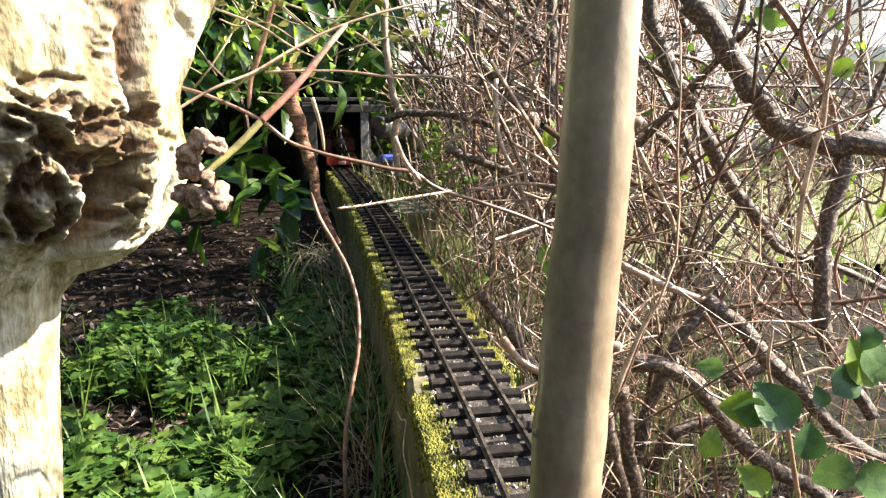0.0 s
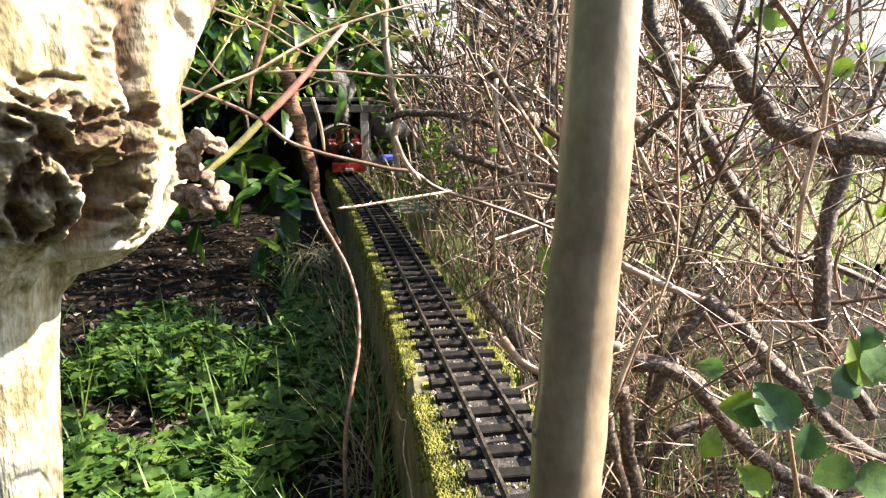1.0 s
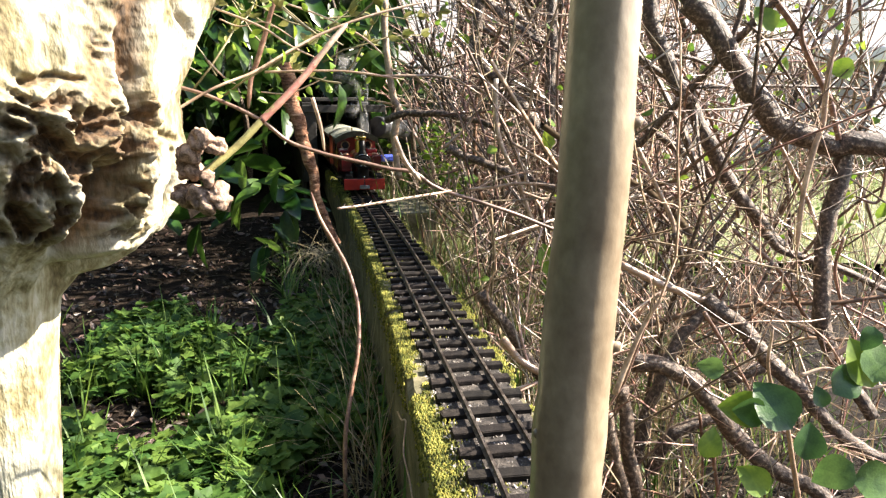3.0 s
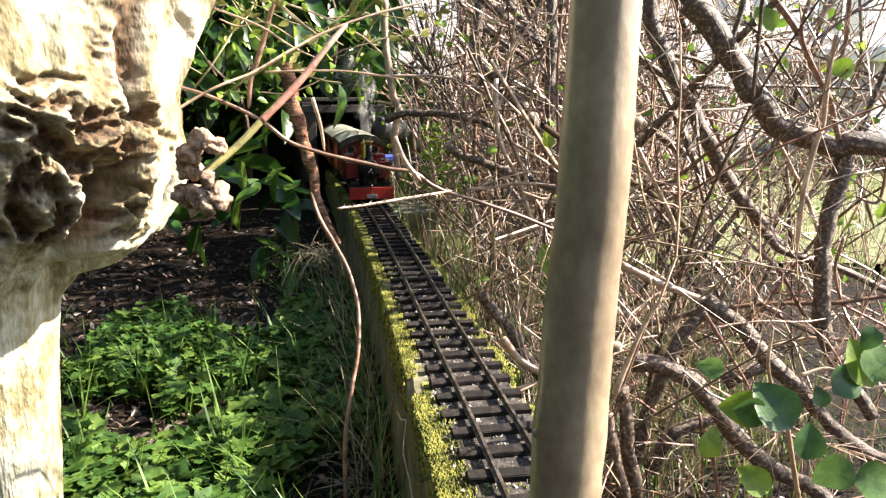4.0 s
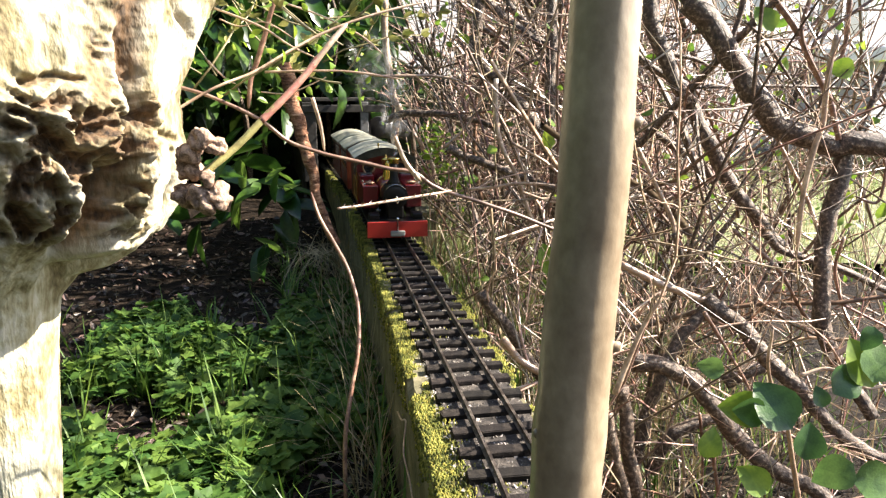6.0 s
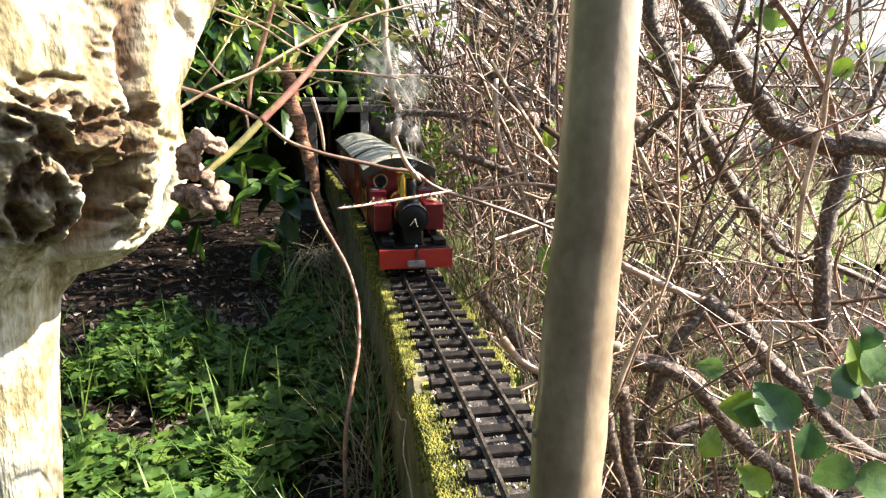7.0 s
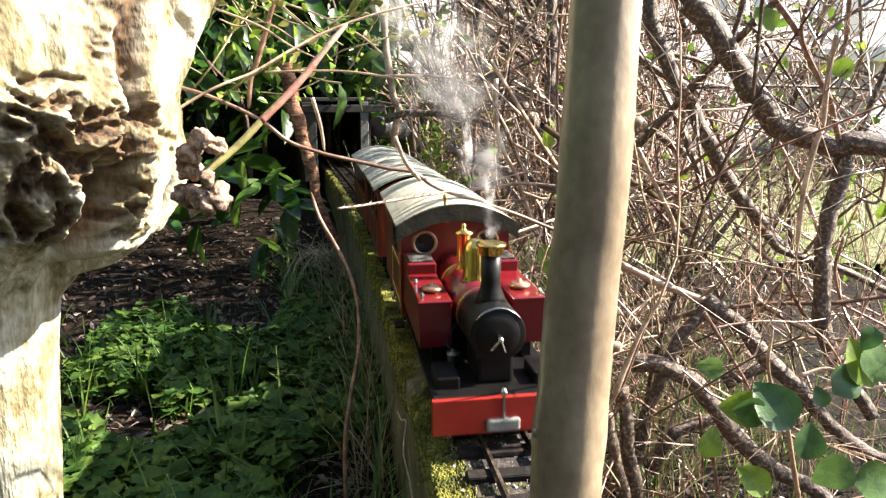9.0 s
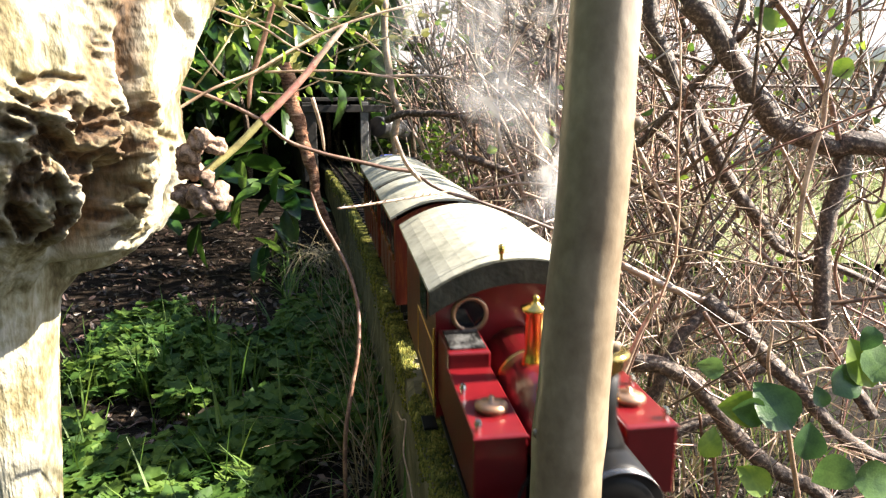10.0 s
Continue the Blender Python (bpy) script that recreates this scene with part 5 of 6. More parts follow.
def build_herbs():
    rnd = random.Random(41)
    a, st = Acc(), Acc()
    placed = 0
    while placed < 9000:
        y = 0.45 + 1.5 * rnd.random() ** 1.25
        x = rnd.uniform(-0.62 * y - 0.12, line_x(y) - 0.06)
        edge = 1.5 + 0.22 * noise.noise(Vector((x * 4, 0, 3)))
        if y > edge:
            continue
        bare = noise.noise(Vector((x * 5 + 2, y * 4, 1.3)))
        if bare < -0.28 or (x < -0.44 * y and 0.80 < y < 1.05 and bare < 0.25) or (x < -0.25 * y and y > 1.33):
            continue
        z = ground_z(x, y)
        h = rnd.uniform(0.008, 0.042)
        r = rnd.uniform(0.005, 0.0145)
        v, f = lobed_leaf(rnd, r)
        m = Matrix.Translation((x, y, z + h)) @ Euler((rnd.gauss(-0.1, 0.32), rnd.gauss(0.12, 0.32), rnd.uniform(0, 6.28))).to_matrix().to_4x4()
        a.add([m @ Vector(q) for q in v], f)
        st.tube([(x + rnd.uniform(-0.01, 0.01), y + rnd.uniform(-0.01, 0.01), z - 0.004), (x, y, z + h)], [0.0006, 0.0004], 3, cap=False)
        placed += 1
    h = part("herb_carpet", a, HERB, None, smooth=True)
    tagged(h, "low carpet of lobed green buttercup-like leaves on the soil", "ground cover", kind="stuff")
    hs = part("herb_stalks", st, GRASS, None)
    tagged(hs, "thin green stalks of the low herbs", "ground cover", kind="stuff")
    # grass tufts among the herbs and along the wall's foot
    a = Acc()
    for k in range(140):
        y = 0.5 + 1.15 * rnd.random() ** 1.1
        x = rnd.uniform(-0.6 * y - 0.1, line_x(y) - 0.06)
        if rnd.random() < 0.06:
            x = line_x(y) - 0.062 - abs(rnd.gauss(0, 0.035))
        if x < -0.3 * y and y > 1.2:
            continue
        for _ in range(rnd.randint(4, 11)):
            g = rnd.uniform(0, 6.28)
            t = rnd.uniform(0.1, 0.8)
            blade(a, (x + rnd.gauss(0, 0.006), y + rnd.gauss(0, 0.006), ground_z(x, y) - 0.004), (math.cos(g) * t, math.sin(g) * t, 1), rnd.uniform(0.04, 0.13), rnd.uniform(0.001, 0.0024), rnd.uniform(0.1, 0.6))
    g1 = part("grass", a, GRASS, None)
    tagged(g1, "scattered tufts of fresh green grass among the herbs", "grass", kind="stuff")
    a = Acc()
    for k in range(150):
        y = 0.62 + 1.2 * rnd.random()
        x = line_x(y) - 0.06 - abs(rnd.gauss(0, 0.03))
        for _ in range(rnd.randint(2, 6)):
            g = rnd.uniform(0, 6.28)
            t = rnd.uniform(0.1, 0.9)
            blade(a, (x + rnd.gauss(0, 0.006), y, ground_z(x, y) - 0.004), (math.cos(g) * t, math.sin(g) * t, 1), rnd.uniform(0.06, 0.17), rnd.uniform(0.0004, 0.0009), rnd.uniform(0.2, 0.8))
    for _ in range(70):
        g, u = rnd.uniform(0, 6.28), rnd.uniform(-0.3, 0.6)
        blade(a, (-0.252 + rnd.gauss(0, 0.02), 1.350 + rnd.gauss(0, 0.02), 0.092), (math.cos(g), math.sin(g) - 0.3, u), rnd.uniform(0.05, 0.13), rnd.uniform(0.0006, 0.0012), rnd.uniform(0.1, 0.5))
    g2 = part("dry_grass", a, STRAW, None)
    tagged(g2, "wispy dry straw-coloured grass along the foot of the wall", "grass", kind="stuff")
    # rank grass and straw on the far side of the wall
    a, b = Acc(), Acc()
    for k in range(2300):
        y = rnd.uniform(1.02, 2.8) if k < 1100 else rnd.uniform(2.4, 5.0)
        x = line_x(y) + 0.06 + abs(rnd.gauss(0, 0.35)) + max(0, 1.15 - y) * 0.5 if k < 1100 else rnd.uniform(-0.3, 0.75 * y)
        for _ in range(rnd.randint(2, 5)):
            g = rnd.uniform(0, 6.28)
            t = rnd.uniform(0.05, 0.6)
            blade(a if rnd.random() < 0.45 else b, (x + rnd.gauss(0, 0.01), y, ground_z(x, y) - 0.01), (math.cos(g) * t, math.sin(g) * t, 1), rnd.uniform(0.1, 0.36), rnd.uniform(0.0008, 0.002), rnd.uniform(0.05, 0.5))
    g3 = part("rank_grass", a, GRASS, None)
    tagged(g3, "rank green grass growing through the hedge foot", "grass", kind="stuff")
    g4 = part("dead_stalks", b, STRAW, None)
    tagged(g4, "tangled dead straw stalks in the hedge foot", "grass", kind="stuff")
    # leaf litter
    a = Acc()
    for k in range(5200):
        if rnd.random() < 0.55:
            y = rnd.uniform(0.6, 2.1)
            x = rnd.uniform(-0.62 * y - 0.1, line_x(y) - 0.07)
        else:
            y = rnd.uniform(0.55, 1.6)
            x = line_x(y) + 0.06 + abs(rnd.gauss(0, 0.3))
        r = rnd.uniform(0.004, 0.011)
        m = Matrix.Translation((x, y, ground_z(x, y) + rnd.uniform(0.001, 0.008))) @ Euler((rnd.gauss(0, 0.5), rnd.gauss(0, 0.5), rnd.uniform(0, 6.28))).to_matrix().to_4x4()
        v = [(0, -r, 0), (r * 0.5, -r * 0.2, r * rnd.uniform(0, 0.4)), (r * 0.4, r * 0.5, 0.2 * r), (0, r, r * rnd.uniform(-0.2, 0.4)), (-r * 0.45, r * 0.4, 0.3 * r), (-r * 0.5, -r * 0.3, r * rnd.uniform(0, 0.4))]
        a.add([m @ Vector(q) for q in v], [(0, 1, 2, 3), (0, 3, 4, 5)])
    for k in range(500):
        y = rnd.uniform(0.6, 2.1)
        x = rnd.uniform(-0.62 * y - 0.1, line_x(y) - 0.07)
        g, l = rnd.uniform(0, 6.28), rnd.uniform(0.01, 0.05)
        z = ground_z(x, y) + 0.004
        a.tube([(x, y, z), (x + l * 0.5 * math.cos(g), y + l * 0.5 * math.sin(g), z + rnd.uniform(0, 0.006)), (x + l * math.cos(g + 0.2), y + l * math.sin(g + 0.2), z)], [0.0008, 0.0009, 0.0006], 3)
    li = part("leaf_litter", a, LITTER, None)
    tagged(li, "brown dead leaves and bits of twig on the soil", "leaf litter", kind="stuff")


build_herbs()


# ---------------------------------------------------------------- beyond the hedge
def build_back_hedge():
    """Tall added evergreen hedge: blocks sky light unseen behind, dark backdrop to the west."""
    he = thing("added_hedge", "tall added evergreen hedge, unseen sky block behind the camera and dark backdrop to the west", "hedge")
    a = Acc()
    way = [(-0.42, 3.6), (-1.4, 3.5), (-2.4, 3.1), (-2.7, 1.5), (-2.6, -0.5), (-2.2, -1.9), (-0.8, -2.4), (0.8, -2.6), (2.2, -2.7)]
    q = glide([(x, y, 0) for x, y in way], 90)
    prof = [(-0.3, -0.05), (-0.36, 0.5), (-0.36, 1.3), (-0.3, 2.0), (-0.15, 2.35), (0.15, 2.35), (0.3, 2.0), (0.36, 1.3), (0.36, 0.5), (0.3, -0.05)]
    m = len(prof)
    for i, p in enumerate(q):
        d = (q[min(i + 1, 89)] - q[max(i - 1, 0)]).normalized()
        s = Vector((d.y, -d.x, 0))
        for u, z in prof:
            low = 0.62 if i < 26 else 1.0
            v = p + s * u + Vector((0, 0, z * low))
            v += s * 0.12 * noise.noise(v * 2.6) + Vector((0, 0, 0.1 * noise.noise(v * 2.2 + Vector((5, 0, 0)))))
            a.v.append(tuple(v))
    for i in range(89):
        for k in range(m - 1):
            a.f.append((i * m + k, i * m + k + 1, (i + 1) * m + k + 1, (i + 1) * m + k))
    co = part("hedge_core", a, HEDGE_SHADE, he, smooth=True)
    rnd = random.Random(91)
    base = leaf_mesh("hedge_leaf", LAUREL, 0.07, 0.03, 0.25, 3)
    b = Acc()
    for _ in range(5200):
        i = rnd.randrange(89)
        k = rnd.randrange(m - 1)
        c = Vector(a.v[i * m + k]).lerp(Vector(a.v[(i + 1) * m + k + 1]), rnd.random())
        t = turned(c + Vector((rnd.gauss(0, 0.05), rnd.gauss(0, 0.05), rnd.gauss(0, 0.06))), (rnd.gauss(0, 1), rnd.gauss(0, 1), rnd.gauss(-0.2, 0.6)), rnd.uniform(0, 6), rnd.uniform(0.8, 1.8))
        b.add([t @ v.co for v in base.vertices], [p.vertices[:] for p in base.polygons])
    hl = part("foliage", b, LAUREL_IN, he, smooth=True)
    hl["kind"] = "stuff"


# leafy mound added only to darken the background behind the portal
def build_backdrop_mound():
    iv = thing("backdrop_mound", "added leafy mound giving a dark background behind the tunnel portal", "ivy")
    bm = bmesh.new()
    bmesh.ops.create_icosphere(bm, subdivisions=4, radius=1.0)
    for v in bm.verts:
        v.co = Vector((v.co.x * 0.55, v.co.y * 0.3, v.co.z * 0.5))
        v.co += v.co.normalized() * 0.06 * noise.noise(v.co * 7)
        v.co += Vector((-0.12, 3.35, -0.02))
    spots = [v.co.copy() for v in bm.verts if v.co.z > -0.05]
    part("mound", bm, HEDGE_SHADE, iv, smooth=True)
    rnd = random.Random(93)
    base = leaf_mesh("ivy_leaf", LAUREL, 0.045, 0.035, 0.2, 3)
    b = Acc()
    for _ in range(1500):
        t = turned(rnd.choice(spots) + Vector((rnd.gauss(0, 0.02), rnd.gauss(0, 0.02), rnd.gauss(0, 0.02))), (rnd.gauss(0, 1), rnd.gauss(-0.5, 0.6), rnd.gauss(-0.4, 0.6)), rnd.uniform(0, 6), rnd.uniform(0.7, 1.4))
        b.add([t @ v.co for v in base.vertices], [p.vertices[:] for p in base.polygons])
    hl = part("foliage", b, LAUREL_IN, iv, smooth=True)
    hl["kind"] = "stuff"


# near-black green puts the shade between the leaves into the core colour
HEDGE_SHADE = material("hedge_inner_shade", [(0.3, (0.008, 0.014, 0.005)), (0.7, (0.03, 0.05, 0.014))], 14, 0.8, bump=0.8, bump_dist=0.03)
build_back_hedge()
build_backdrop_mound()


def build_house():
    ho = thing("house", "pale rendered bungalow beyond the hedge with bluish windows", "house", (0, 0, 0))
    Y = 6.5
    part("house_wall", box(-3.0, 9.0, Y, Y + 0.3, -0.1, 2.6), RENDERWALL, ho)
    part("roof", box(-3.4, 9.4, Y - 0.5, Y + 3.0, 2.6, 2.75, 0.02), BOARD, ho, "grey roof")
    for x in (0.6, 2.6, 4.35):
        w = part("window", box(x, x + 1.15, Y - 0.03, Y + 0.02, 0.95, 2.1, 0.01), WHITEPAINT, ho, "white framed window")
        for k in range(2):
            part("pane", box(x + 0.06 + 0.55 * k, x + 0.54 + 0.55 * k, Y - 0.036, Y - 0.031, 1.01, 2.04), SKYGLASS, w, "pane reflecting the sky")
    le = thing("garden_shed", "low lean-to shed with a pale felt roof and white panel", "shed", (0, 0, 0))
    part("shed_wall", box(2.5, 5.2, 5.0, 5.9, -0.05, 0.62, 0.01), RENDERWALL, le)
    ro = part("shed_roof", box(2.4, 5.3, 4.85, 6.0, 0.62, 0.72, 0.015), WHITEPAINT, le, "bright pale roof edge")
    part("shed_panel", box(2.95, 4.6, 4.97, 4.999, -0.02, 0.26, 0.004), WHITEPAINT, le)
    for o in (ho, le):
        o.matrix_basis = Matrix.Translation((2.6, 6.0, 0)) @ Matrix.Rotation(radians(35), 4, "Z") @ Matrix.Translation((-2.6, -6.0, 0))
    return ho


def build_lawn():
    """Rough pale lawn between the hedge and the house."""
    a = Acc()
    nx, ny = 90, 60
    for j in range(ny + 1):
        for i in range(nx + 1):
            x, y = -0.4 + 9.4 * i / nx, 2.55 + 5.2 * (j / ny)
            a.v.append((x, y, GROUND - 0.195 + 0.02 * noise.noise(Vector((x * 2.5, y * 2.5, 3))) + 0.012 * noise.noise(Vector((x * 13, y * 13, 6)))))
    for j in range(ny):
        for i in range(nx):
            o = j * (nx + 1) + i
            a.f.append((o, o + 1, o + nx + 2, o + nx + 1))
    tagged(part("lawn", a, LAWN, None, smooth=True), "rough pale green lawn beyond the hedge", "lawn", kind="structure")


LAWN = material("rough_pale_lawn", [(0.25, (0.05, 0.07, 0.018)), (0.5, (0.13, 0.15, 0.05)), (0.75, (0.3, 0.28, 0.13))], 14, 0.8, bump=1.0, bump_dist=0.02, detail=9.0)
build_lawn()


def build_far_hedge():
    """Dense brown hedge bank behind the bare twigs, short of the house."""
    fh = thing("far_hedge", "dense brown twiggy hedge bank with dry leaves", "hedge")
    a = Acc()
    nx, nz = 48, 26
    for j in range(nz + 1):
        for i in range(nx + 1):
            u, v = i / nx, j / nz
            x = 0.02 + 1.0 * u + 0.06 * v
            top = 1.15 * (1 - 0.45 * max(0.0, (u - 0.6) / 0.4)) + 0.1 * noise.noise(Vector((u * 9, 0, 2)))
            z = -0.3 + (top + 0.3) * v
            y = 3.25 + 0.2 * v * v + 0.12 * noise.noise(Vector((x * 5, z * 5, 1))) + 0.05 * noise.noise(Vector((x * 17, z * 17, 4)))
            a.v.append((x, y, z))
    for i in range(nx + 1):
        q = a.v[nz * (nx + 1) + i]
        a.v.append((q[0], q[1] + 0.35, q[2] - 0.05))
    for j in range(nz + 1):
        for i in range(nx):
            o = j * (nx + 1) + i
            a.f.append((o, o + 1, o + nx + 2, o + nx + 1))
    skin = list(a.v[:nz * (nx + 1)])
    # core sheet coloured dark to stand for shaded gaps between the twigs
    part("hedge_core", a, HEDGE_BROWN_SHADE, fh, smooth=True)
    rnd = random.Random(95)
    tw = Acc()
    for _ in range(420):
        p = Vector(rnd.choice(skin)) + Vector((rnd.gauss(0, 0.03), -rnd.uniform(0.0, 0.12), rnd.gauss(0, 0.03)))
        spray(tw, p, (rnd.gauss(0, 0.7), rnd.gauss(-0.5, 0.3), rnd.gauss(0.5, 0.6)), rnd.uniform(0.1, 0.3), rnd.uniform(0.0018, 0.004), rnd, 1)
    part("twig_mass", tw, TWIG_BROWN, fh, smooth=True)["kind"] = "stuff"
    base = leaf_mesh("dry_leaf", LITTER, 0.05, 0.024, 0.3, 3)
    lv = Acc()
    for _ in range(1100):
        m = turned(Vector(rnd.choice(skin)) + Vector((rnd.gauss(0, 0.03), -rnd.uniform(0.0, 0.06), rnd.gauss(0, 0.03))), (rnd.gauss(0, 1), rnd.gauss(-0.4, 0.6), rnd.gauss(-0.3, 0.6)), rnd.uniform(0, 6), rnd.uniform(0.6, 1.2))
        lv.add([m @ v.co for v in base.vertices], [f.vertices[:] for f in base.polygons])
    part("foliage", lv, LITTER, fh, smooth=True)["kind"] = "stuff"


HEDGE_BROWN_SHADE = material("brown_hedge_shade", [(0.3, (0.01, 0.007, 0.004)), (0.6, (0.05, 0.035, 0.02)), (0.8, (0.1, 0.085, 0.035))], 22, 0.9, bump=1.0, bump_dist=0.03, detail=9.0)
build_far_hedge()


def build_hedge_leaves():
    """Sparse young leaves on twigs, larger ones low in the hedge, unseen shading ones above."""
    rnd = random.Random(57)
    base = leaf_mesh("young_leaf", LEAF, 0.02, 0.012, 0.25, 4)
    a = Acc()
    for _ in range(1300):
        y = rnd.uniform(1.0, 2.6)
        x = line_x(y) + 0.12 + rnd.random() * (0.35 + 0.5 * y)
        z = rnd.uniform(0.0, 0.75)
        if noise.noise(Vector((x * 4, y * 4, z * 4 + 5))) < 0.02:
            continue
        m = turned((x, y, z), (rnd.gauss(0, 1), rnd.gauss(0, 1), rnd.gauss(0.3, 0.7)), rnd.uniform(0, 6), rnd.uniform(0.6, 1.5))
        a.add([m @ v.co for v in base.vertices], [p.vertices[:] for p in base.polygons])
    # a yellow-green patch beside the line
    for _ in range(260):
        m = turned((rnd.uniform(-0.057, 0.073), 1.8 + rnd.gauss(0, 0.1), rnd.uniform(0.148, 0.323)), (rnd.gauss(0, 1), rnd.gauss(0, 1), rnd.gauss(0.3, 0.7)), rnd.uniform(0, 6), rnd.uniform(0.5, 1.1))
        a.add([m @ v.co for v in base.vertices], [p.vertices[:] for p in base.polygons])
    # unseen leaves added above the view, over the wall, to shade the herbs
    for _ in range(900):
        y = rnd.uniform(0.75, 1.8)
        x = rnd.uniform(0.36, 0.62)
        z = rnd.uniform(0.62, 1.0)
        if noise.noise(Vector((x * 6, y * 6, z * 6 + 9))) < -0.15:
            continue
        m = turned((x, y, z), (rnd.gauss(0, 1), rnd.gauss(0, 1), rnd.gauss(0.3, 0.7)), rnd.uniform(0, 6), rnd.uniform(1.0, 2.2))
        a.add([m @ v.co for v in base.vertices], [p.vertices[:] for p in base.polygons])
    # tip leaves on the green shoots beside the trunk
    for _ in range(230):
        y = rnd.uniform(0.62, 0.95)
        x = rnd.uniform(-0.36, -0.06) * y / 0.62
        z = 0.40 + rnd.uniform(-0.01, 0.13) * y / 0.62
        m = turned((x, y, z), (rnd.gauss(0, 1), rnd.gauss(0, 1), rnd.gauss(0.4, 0.6)), rnd.uniform(0, 6), rnd.uniform(0.25, 0.75))
        a.add([m @ v.co for v in base.vertices], [p.vertices[:] for p in base.polygons])
    yl = part("young_leaves", a, LEAF, None, smooth=True)
    tagged(yl, "sparse small yellow-green young leaves on the hedge twigs, with unseen shading leaves added above", "leaves", kind="stuff")
    big = [leaf_mesh("leaf", BROAD, l, w, c, 6) for l, w, c in ((0.062, 0.054, 0.12), (0.055, 0.046, 0.3))]
    for me in big:
        me.transform(Matrix.Translation((0, -0.028, 0)))
    pl = thing("broad_leaved_sucker", "low sucker with broad rounded green leaves in the hedge foot", "shrub")
    part("stem", limb([(0.40, 0.70, -0.05), (0.37, 0.69, 0.05), (0.335, 0.67, 0.12), (0.33, 0.66, 0.17)], 0.003, 0.0015, 14, 6), TWIG, pl, smooth=True)
    spots = ((0.341, 0.66, 0.085, 40, 0.92), (0.411, 0.66, 0.116, -50, 0.76), (0.379, 0.66, 0.045, -20, 0.64), (0.410, 0.66, 0.011, 100, 0.80), (0.452, 0.66, 0.003, -80, 0.80), (0.386, 0.66, 0.097, 10, 0.40), (0.439, 0.66, 0.133, -30, 0.72), (0.271, 0.66, 0.129, 60, 0.48), (0.317, 0.66, 0.081, 95, 0.56), (0.428, 0.66, 0.160, 150, 0.48))
    for i, (x, y, z, g, s) in enumerate(spots):
        ob = new("leaf", big[i % 2])
        ob.parent = pl
        ob.matrix_basis = pose(x, y, z, 62 + 8 * (i % 3), 8 - 9 * (i % 4), 0) @ Matrix.Rotation(radians(g), 4, "Z") @ Matrix.Scale(s, 4)
    shine = leaf_mesh("leaf", LEAF, 0.055, 0.044, 0.2, 6)
    shine.transform(Matrix.Translation((0, -0.027, 0)))
    for i, (x, y, z, g, s) in enumerate(((0.312, 0.668, 0.080, 95, 0.85), (0.430, 0.668, 0.130, 20, 0.95), (0.277, 0.66, 0.045, -30, 0.6), (0.325, 0.655, 0.006, 60, 0.7), (0.398, 0.90, 0.49, 30, 0.7), (0.50, 0.90, 0.43, 80, 0.6))):
        ob = new("leaf", shine)
        ob.parent = pl
        ob.matrix_basis = pose(x, y, z, 66 + 8 * (i % 3), 12 - 9 * (i % 3), 0) @ Matrix.Rotation(radians(g), 4, "Z") @ Matrix.Scale(s, 4)
    for x, y, z, g, s in ((0.140, 0.95, 0.195, 200, 1.0),):
        ob = new("leaf", leaf_mesh("leaf", LEAF, 0.05, 0.024, 0.15, 6))
        ob.parent = pl
        ob.matrix_basis = pose(x, y, z, 70, 10, 0) @ Matrix.Rotation(radians(g), 4, "Z") @ Matrix.Scale(s, 4)


BROAD = material("broad_green_leaf", [(0.3, (0.05, 0.11, 0.03)), (0.7, (0.1, 0.2, 0.05))], 60, 0.35, bump=0.3, random_by="object", spread=0.3, translucent=0.4)
build_hedge_leaves()
SKYGLASS = material("window_glass", [(0.3, (0.02, 0.03, 0.035)), (0.7, (0.03, 0.04, 0.045))], 3, 0.05, bump=0.0)
build_house()


# ---------------------------------------------------------------- steam
def steam_material():
    """Thin white vapour: soft towards the rim of each sheet and broken by billows."""
    m = bpy.data.materials.new("white_steam")
    m.use_nodes = True
    n, l = m.node_tree.nodes, m.node_tree.links
    n.remove(n["Principled BSDF"])
    at = n.new("ShaderNodeAttribute")
    at.attribute_name = "thickness"
    tc = n.new("ShaderNodeTexCoord")
    nz = n.new("ShaderNodeTexNoise")
    nz.inputs["Scale"].default_value, nz.inputs["Detail"].default_value, nz.inputs["Distortion"].default_value = 38.0, 5.0, 0.8
    l.new(tc.outputs["Object"], nz.inputs["Vector"])
    mr = n.new("ShaderNodeMapRange")
    mr.interpolation_type = "SMOOTHSTEP"
    mr.inputs["From Min"].default_value, mr.inputs["From Max"].default_value, mr.inputs["To Max"].default_value = 0.34, 0.72, 0.8
    l.new(nz.outputs["Fac"], mr.inputs["Value"])
    mu = n.new("ShaderNodeMath")
    mu.operation = "MULTIPLY"
    l.new(at.outputs["Fac"], mu.inputs[0])
    l.new(mr.outputs["Result"], mu.inputs[1])
    clear = n.new("ShaderNodeBsdfTransparent")
    df = n.new("ShaderNodeBsdfDiffuse")
    tr = n.new("ShaderNodeBsdfTranslucent")
    for k in (df, tr):
        k.inputs["Color"].default_value = (0.85, 0.84, 0.82, 1)
    both = n.new("ShaderNodeMixShader")
    l.new(df.outputs[0], both.inputs[1])
    l.new(tr.outputs[0], both.inputs[2])
    mix = n.new("ShaderNodeMixShader")
    l.new(mu.outputs[0], mix.inputs["Fac"])
    l.new(clear.outputs[0], mix.inputs[1])
    l.new(both.outputs[0], mix.inputs[2])
    l.new(mix.outputs[0], n["Material Output"].inputs["Surface"])
    return m


STEAM = steam_material()


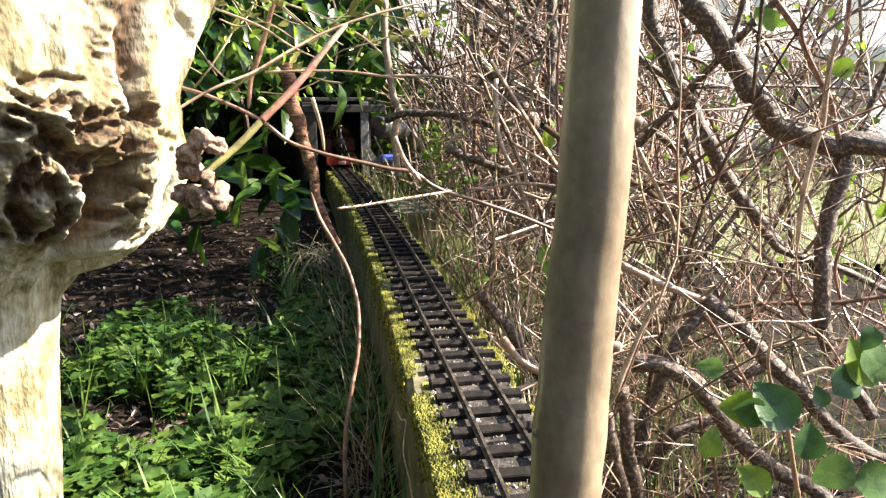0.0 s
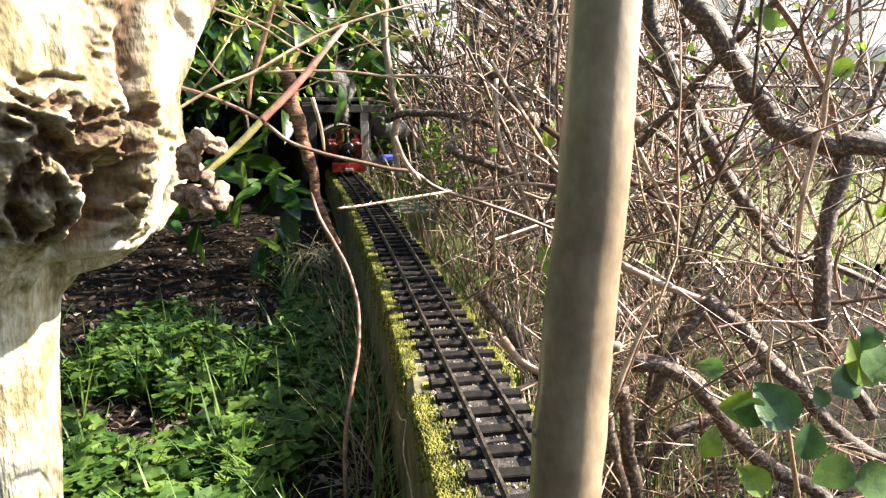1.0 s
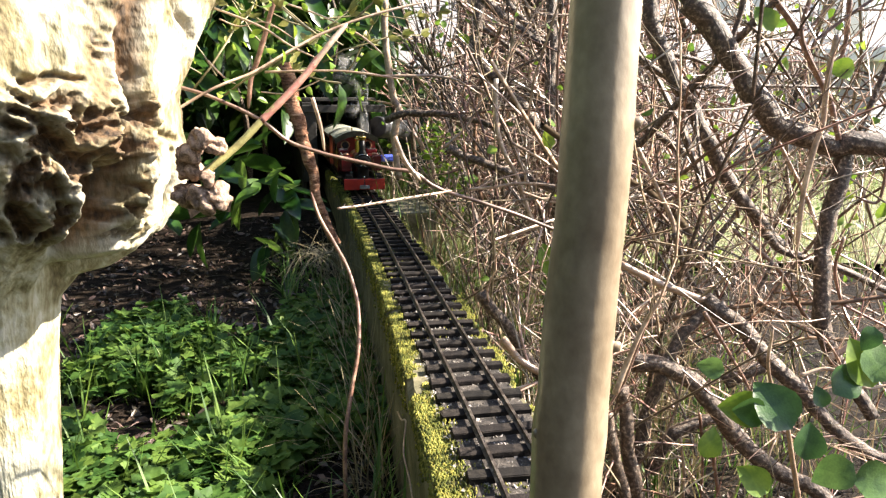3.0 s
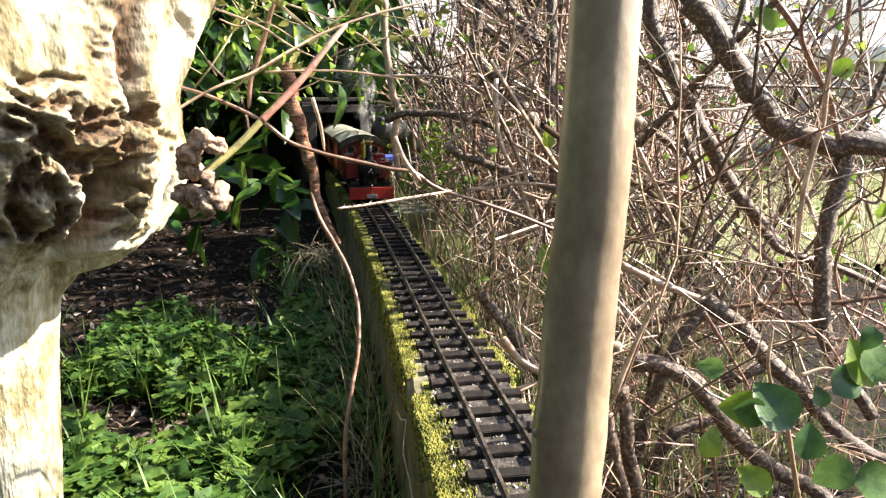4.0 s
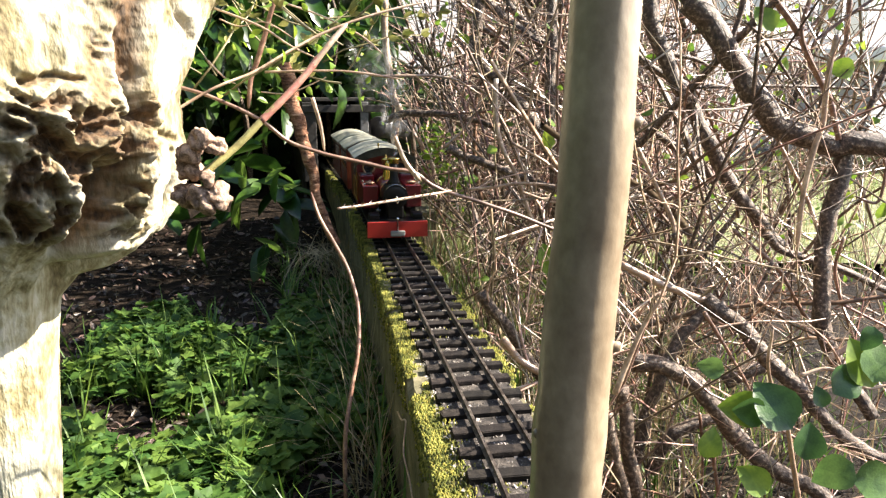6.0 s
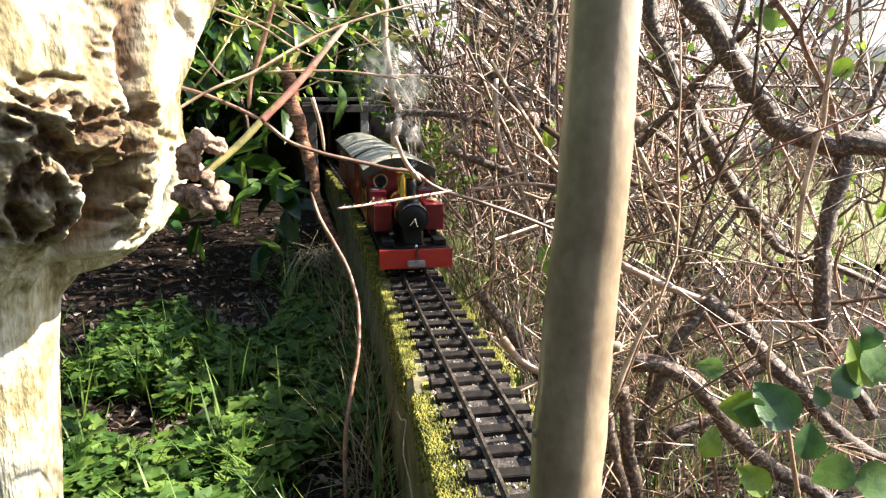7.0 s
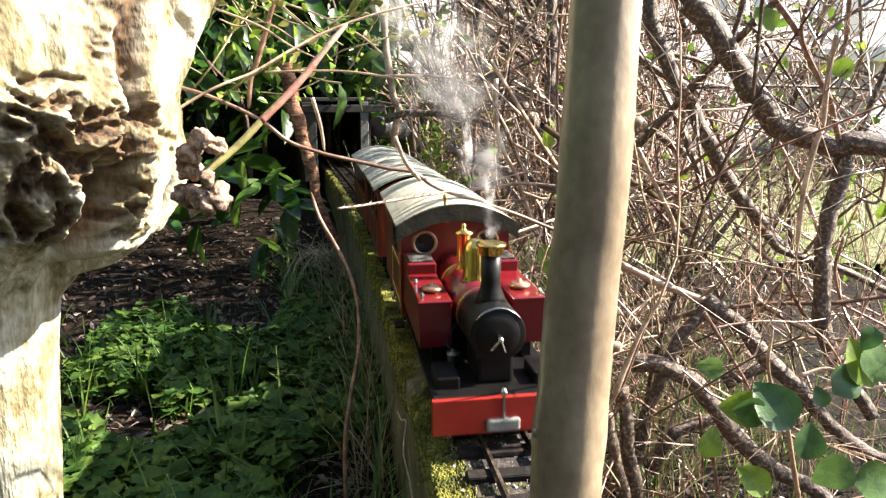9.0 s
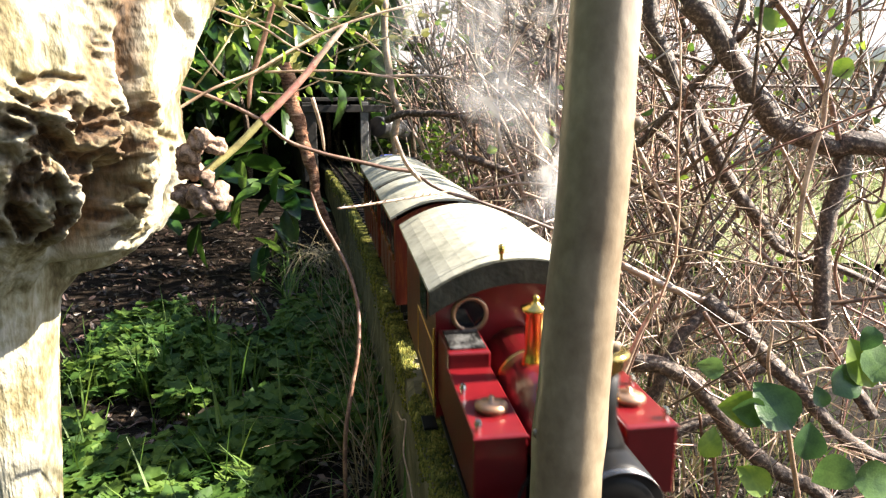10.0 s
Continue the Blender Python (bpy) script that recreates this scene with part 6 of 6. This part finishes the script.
def build_steam():
    """A plume of drifting puffs that follows the chimney; each puff is a few domed sheets of vapour."""
    pl = thing("steam_plume", "thin white steam drifting up from the locomotive chimney", "steam")
    rnd = random.Random(77)
    puffs = []
    count = 16
    for k in range(count):
        u = k / (count - 1)
        r = 0.010 + 0.040 * u ** 0.8
        a, thick = Acc(), []
        for _ in range(1):
            c = Vector((rnd.gauss(0, 0.45), rnd.gauss(0, 0.4), rnd.gauss(0, 0.5))) * r
            w = r * rnd.uniform(0.8, 1.25)
            m = Matrix.Translation(c) @ Euler((1.57 + rnd.gauss(0, 0.35), rnd.gauss(0, 0.3), rnd.gauss(0.35, 0.4))).to_matrix().to_4x4()
            v, f = [(0, 0, 0.3 * w)], []
            full = rnd.uniform(0.7, 1.0) * (1 - 0.7 * u)
            thick.append(full)
            rings, segs = 6, 20
            for j in range(1, rings + 1):
                q = j / rings
                for k2 in range(segs):
                    g = 2 * math.pi * k2 / segs
                    wob = 1 + 0.22 * math.sin(2 * g + k) + 0.12 * math.sin(3 * g + 2 * k)
                    v.append((w * q * wob * math.cos(g), w * q * wob * math.sin(g) * 1.2, 0.3 * w * (1 - q * q)))
                    thick.append(full * (1 - q * q) ** 2)
            for k2 in range(segs):
                f.append((0, 1 + k2, 1 + (k2 + 1) % segs))
            for j in range(rings - 1):
                for k2 in range(segs):
                    k3 = (k2 + 1) % segs
                    f.append((1 + j * segs + k2, 1 + (j + 1) * segs + k2, 1 + (j + 1) * segs + k3, 1 + j * segs + k3))
            a.add([m @ Vector(p) for p in v], f)
        ob = part("puff", a, STEAM, pl, smooth=True)
        ob.data.attributes.new("thickness", "FLOAT", "POINT").data.foreach_set("value", thick)
        ob["kind"] = "stuff"
        puffs.append((ob, u, rnd.gauss(0, 1), rnd.gauss(0, 1), rnd.uniform(0, 6)))
    return pl, puffs


steam, puffs = build_steam()


# ---------------------------------------------------------------- what moves
def motions():
    for ob, back in ((loco, 0.0), (coach_a, 0.472), (coach_b, 0.697)):
        walk(ob, [(t, line_pose(along(y, back), RAIL_TOP)) for t, y in TRAIN])
    walk(steam, [(t, Matrix.Translation(line_pose(along(y, 0.044), RAIL_TOP + 0.14).translation)) for t, y in TRAIN])
    for ob, u, gx, gy, ph in puffs:
        rows = []
        for i in range(11):
            sway = math.sin(i * 1.1 + ph)
            rows.append((i * 1.0, pose(0.016 * gx * u + 0.012 * u * sway - 0.075 * u, 0.01 + 0.30 * u + 0.015 * gy * u, 0.010 + 0.17 * u ** 0.8 + 0.01 * u * math.cos(i * 0.9 + ph), 0, 0, 12 * i + 30 * gx)))
        walk(ob, rows)


motions()
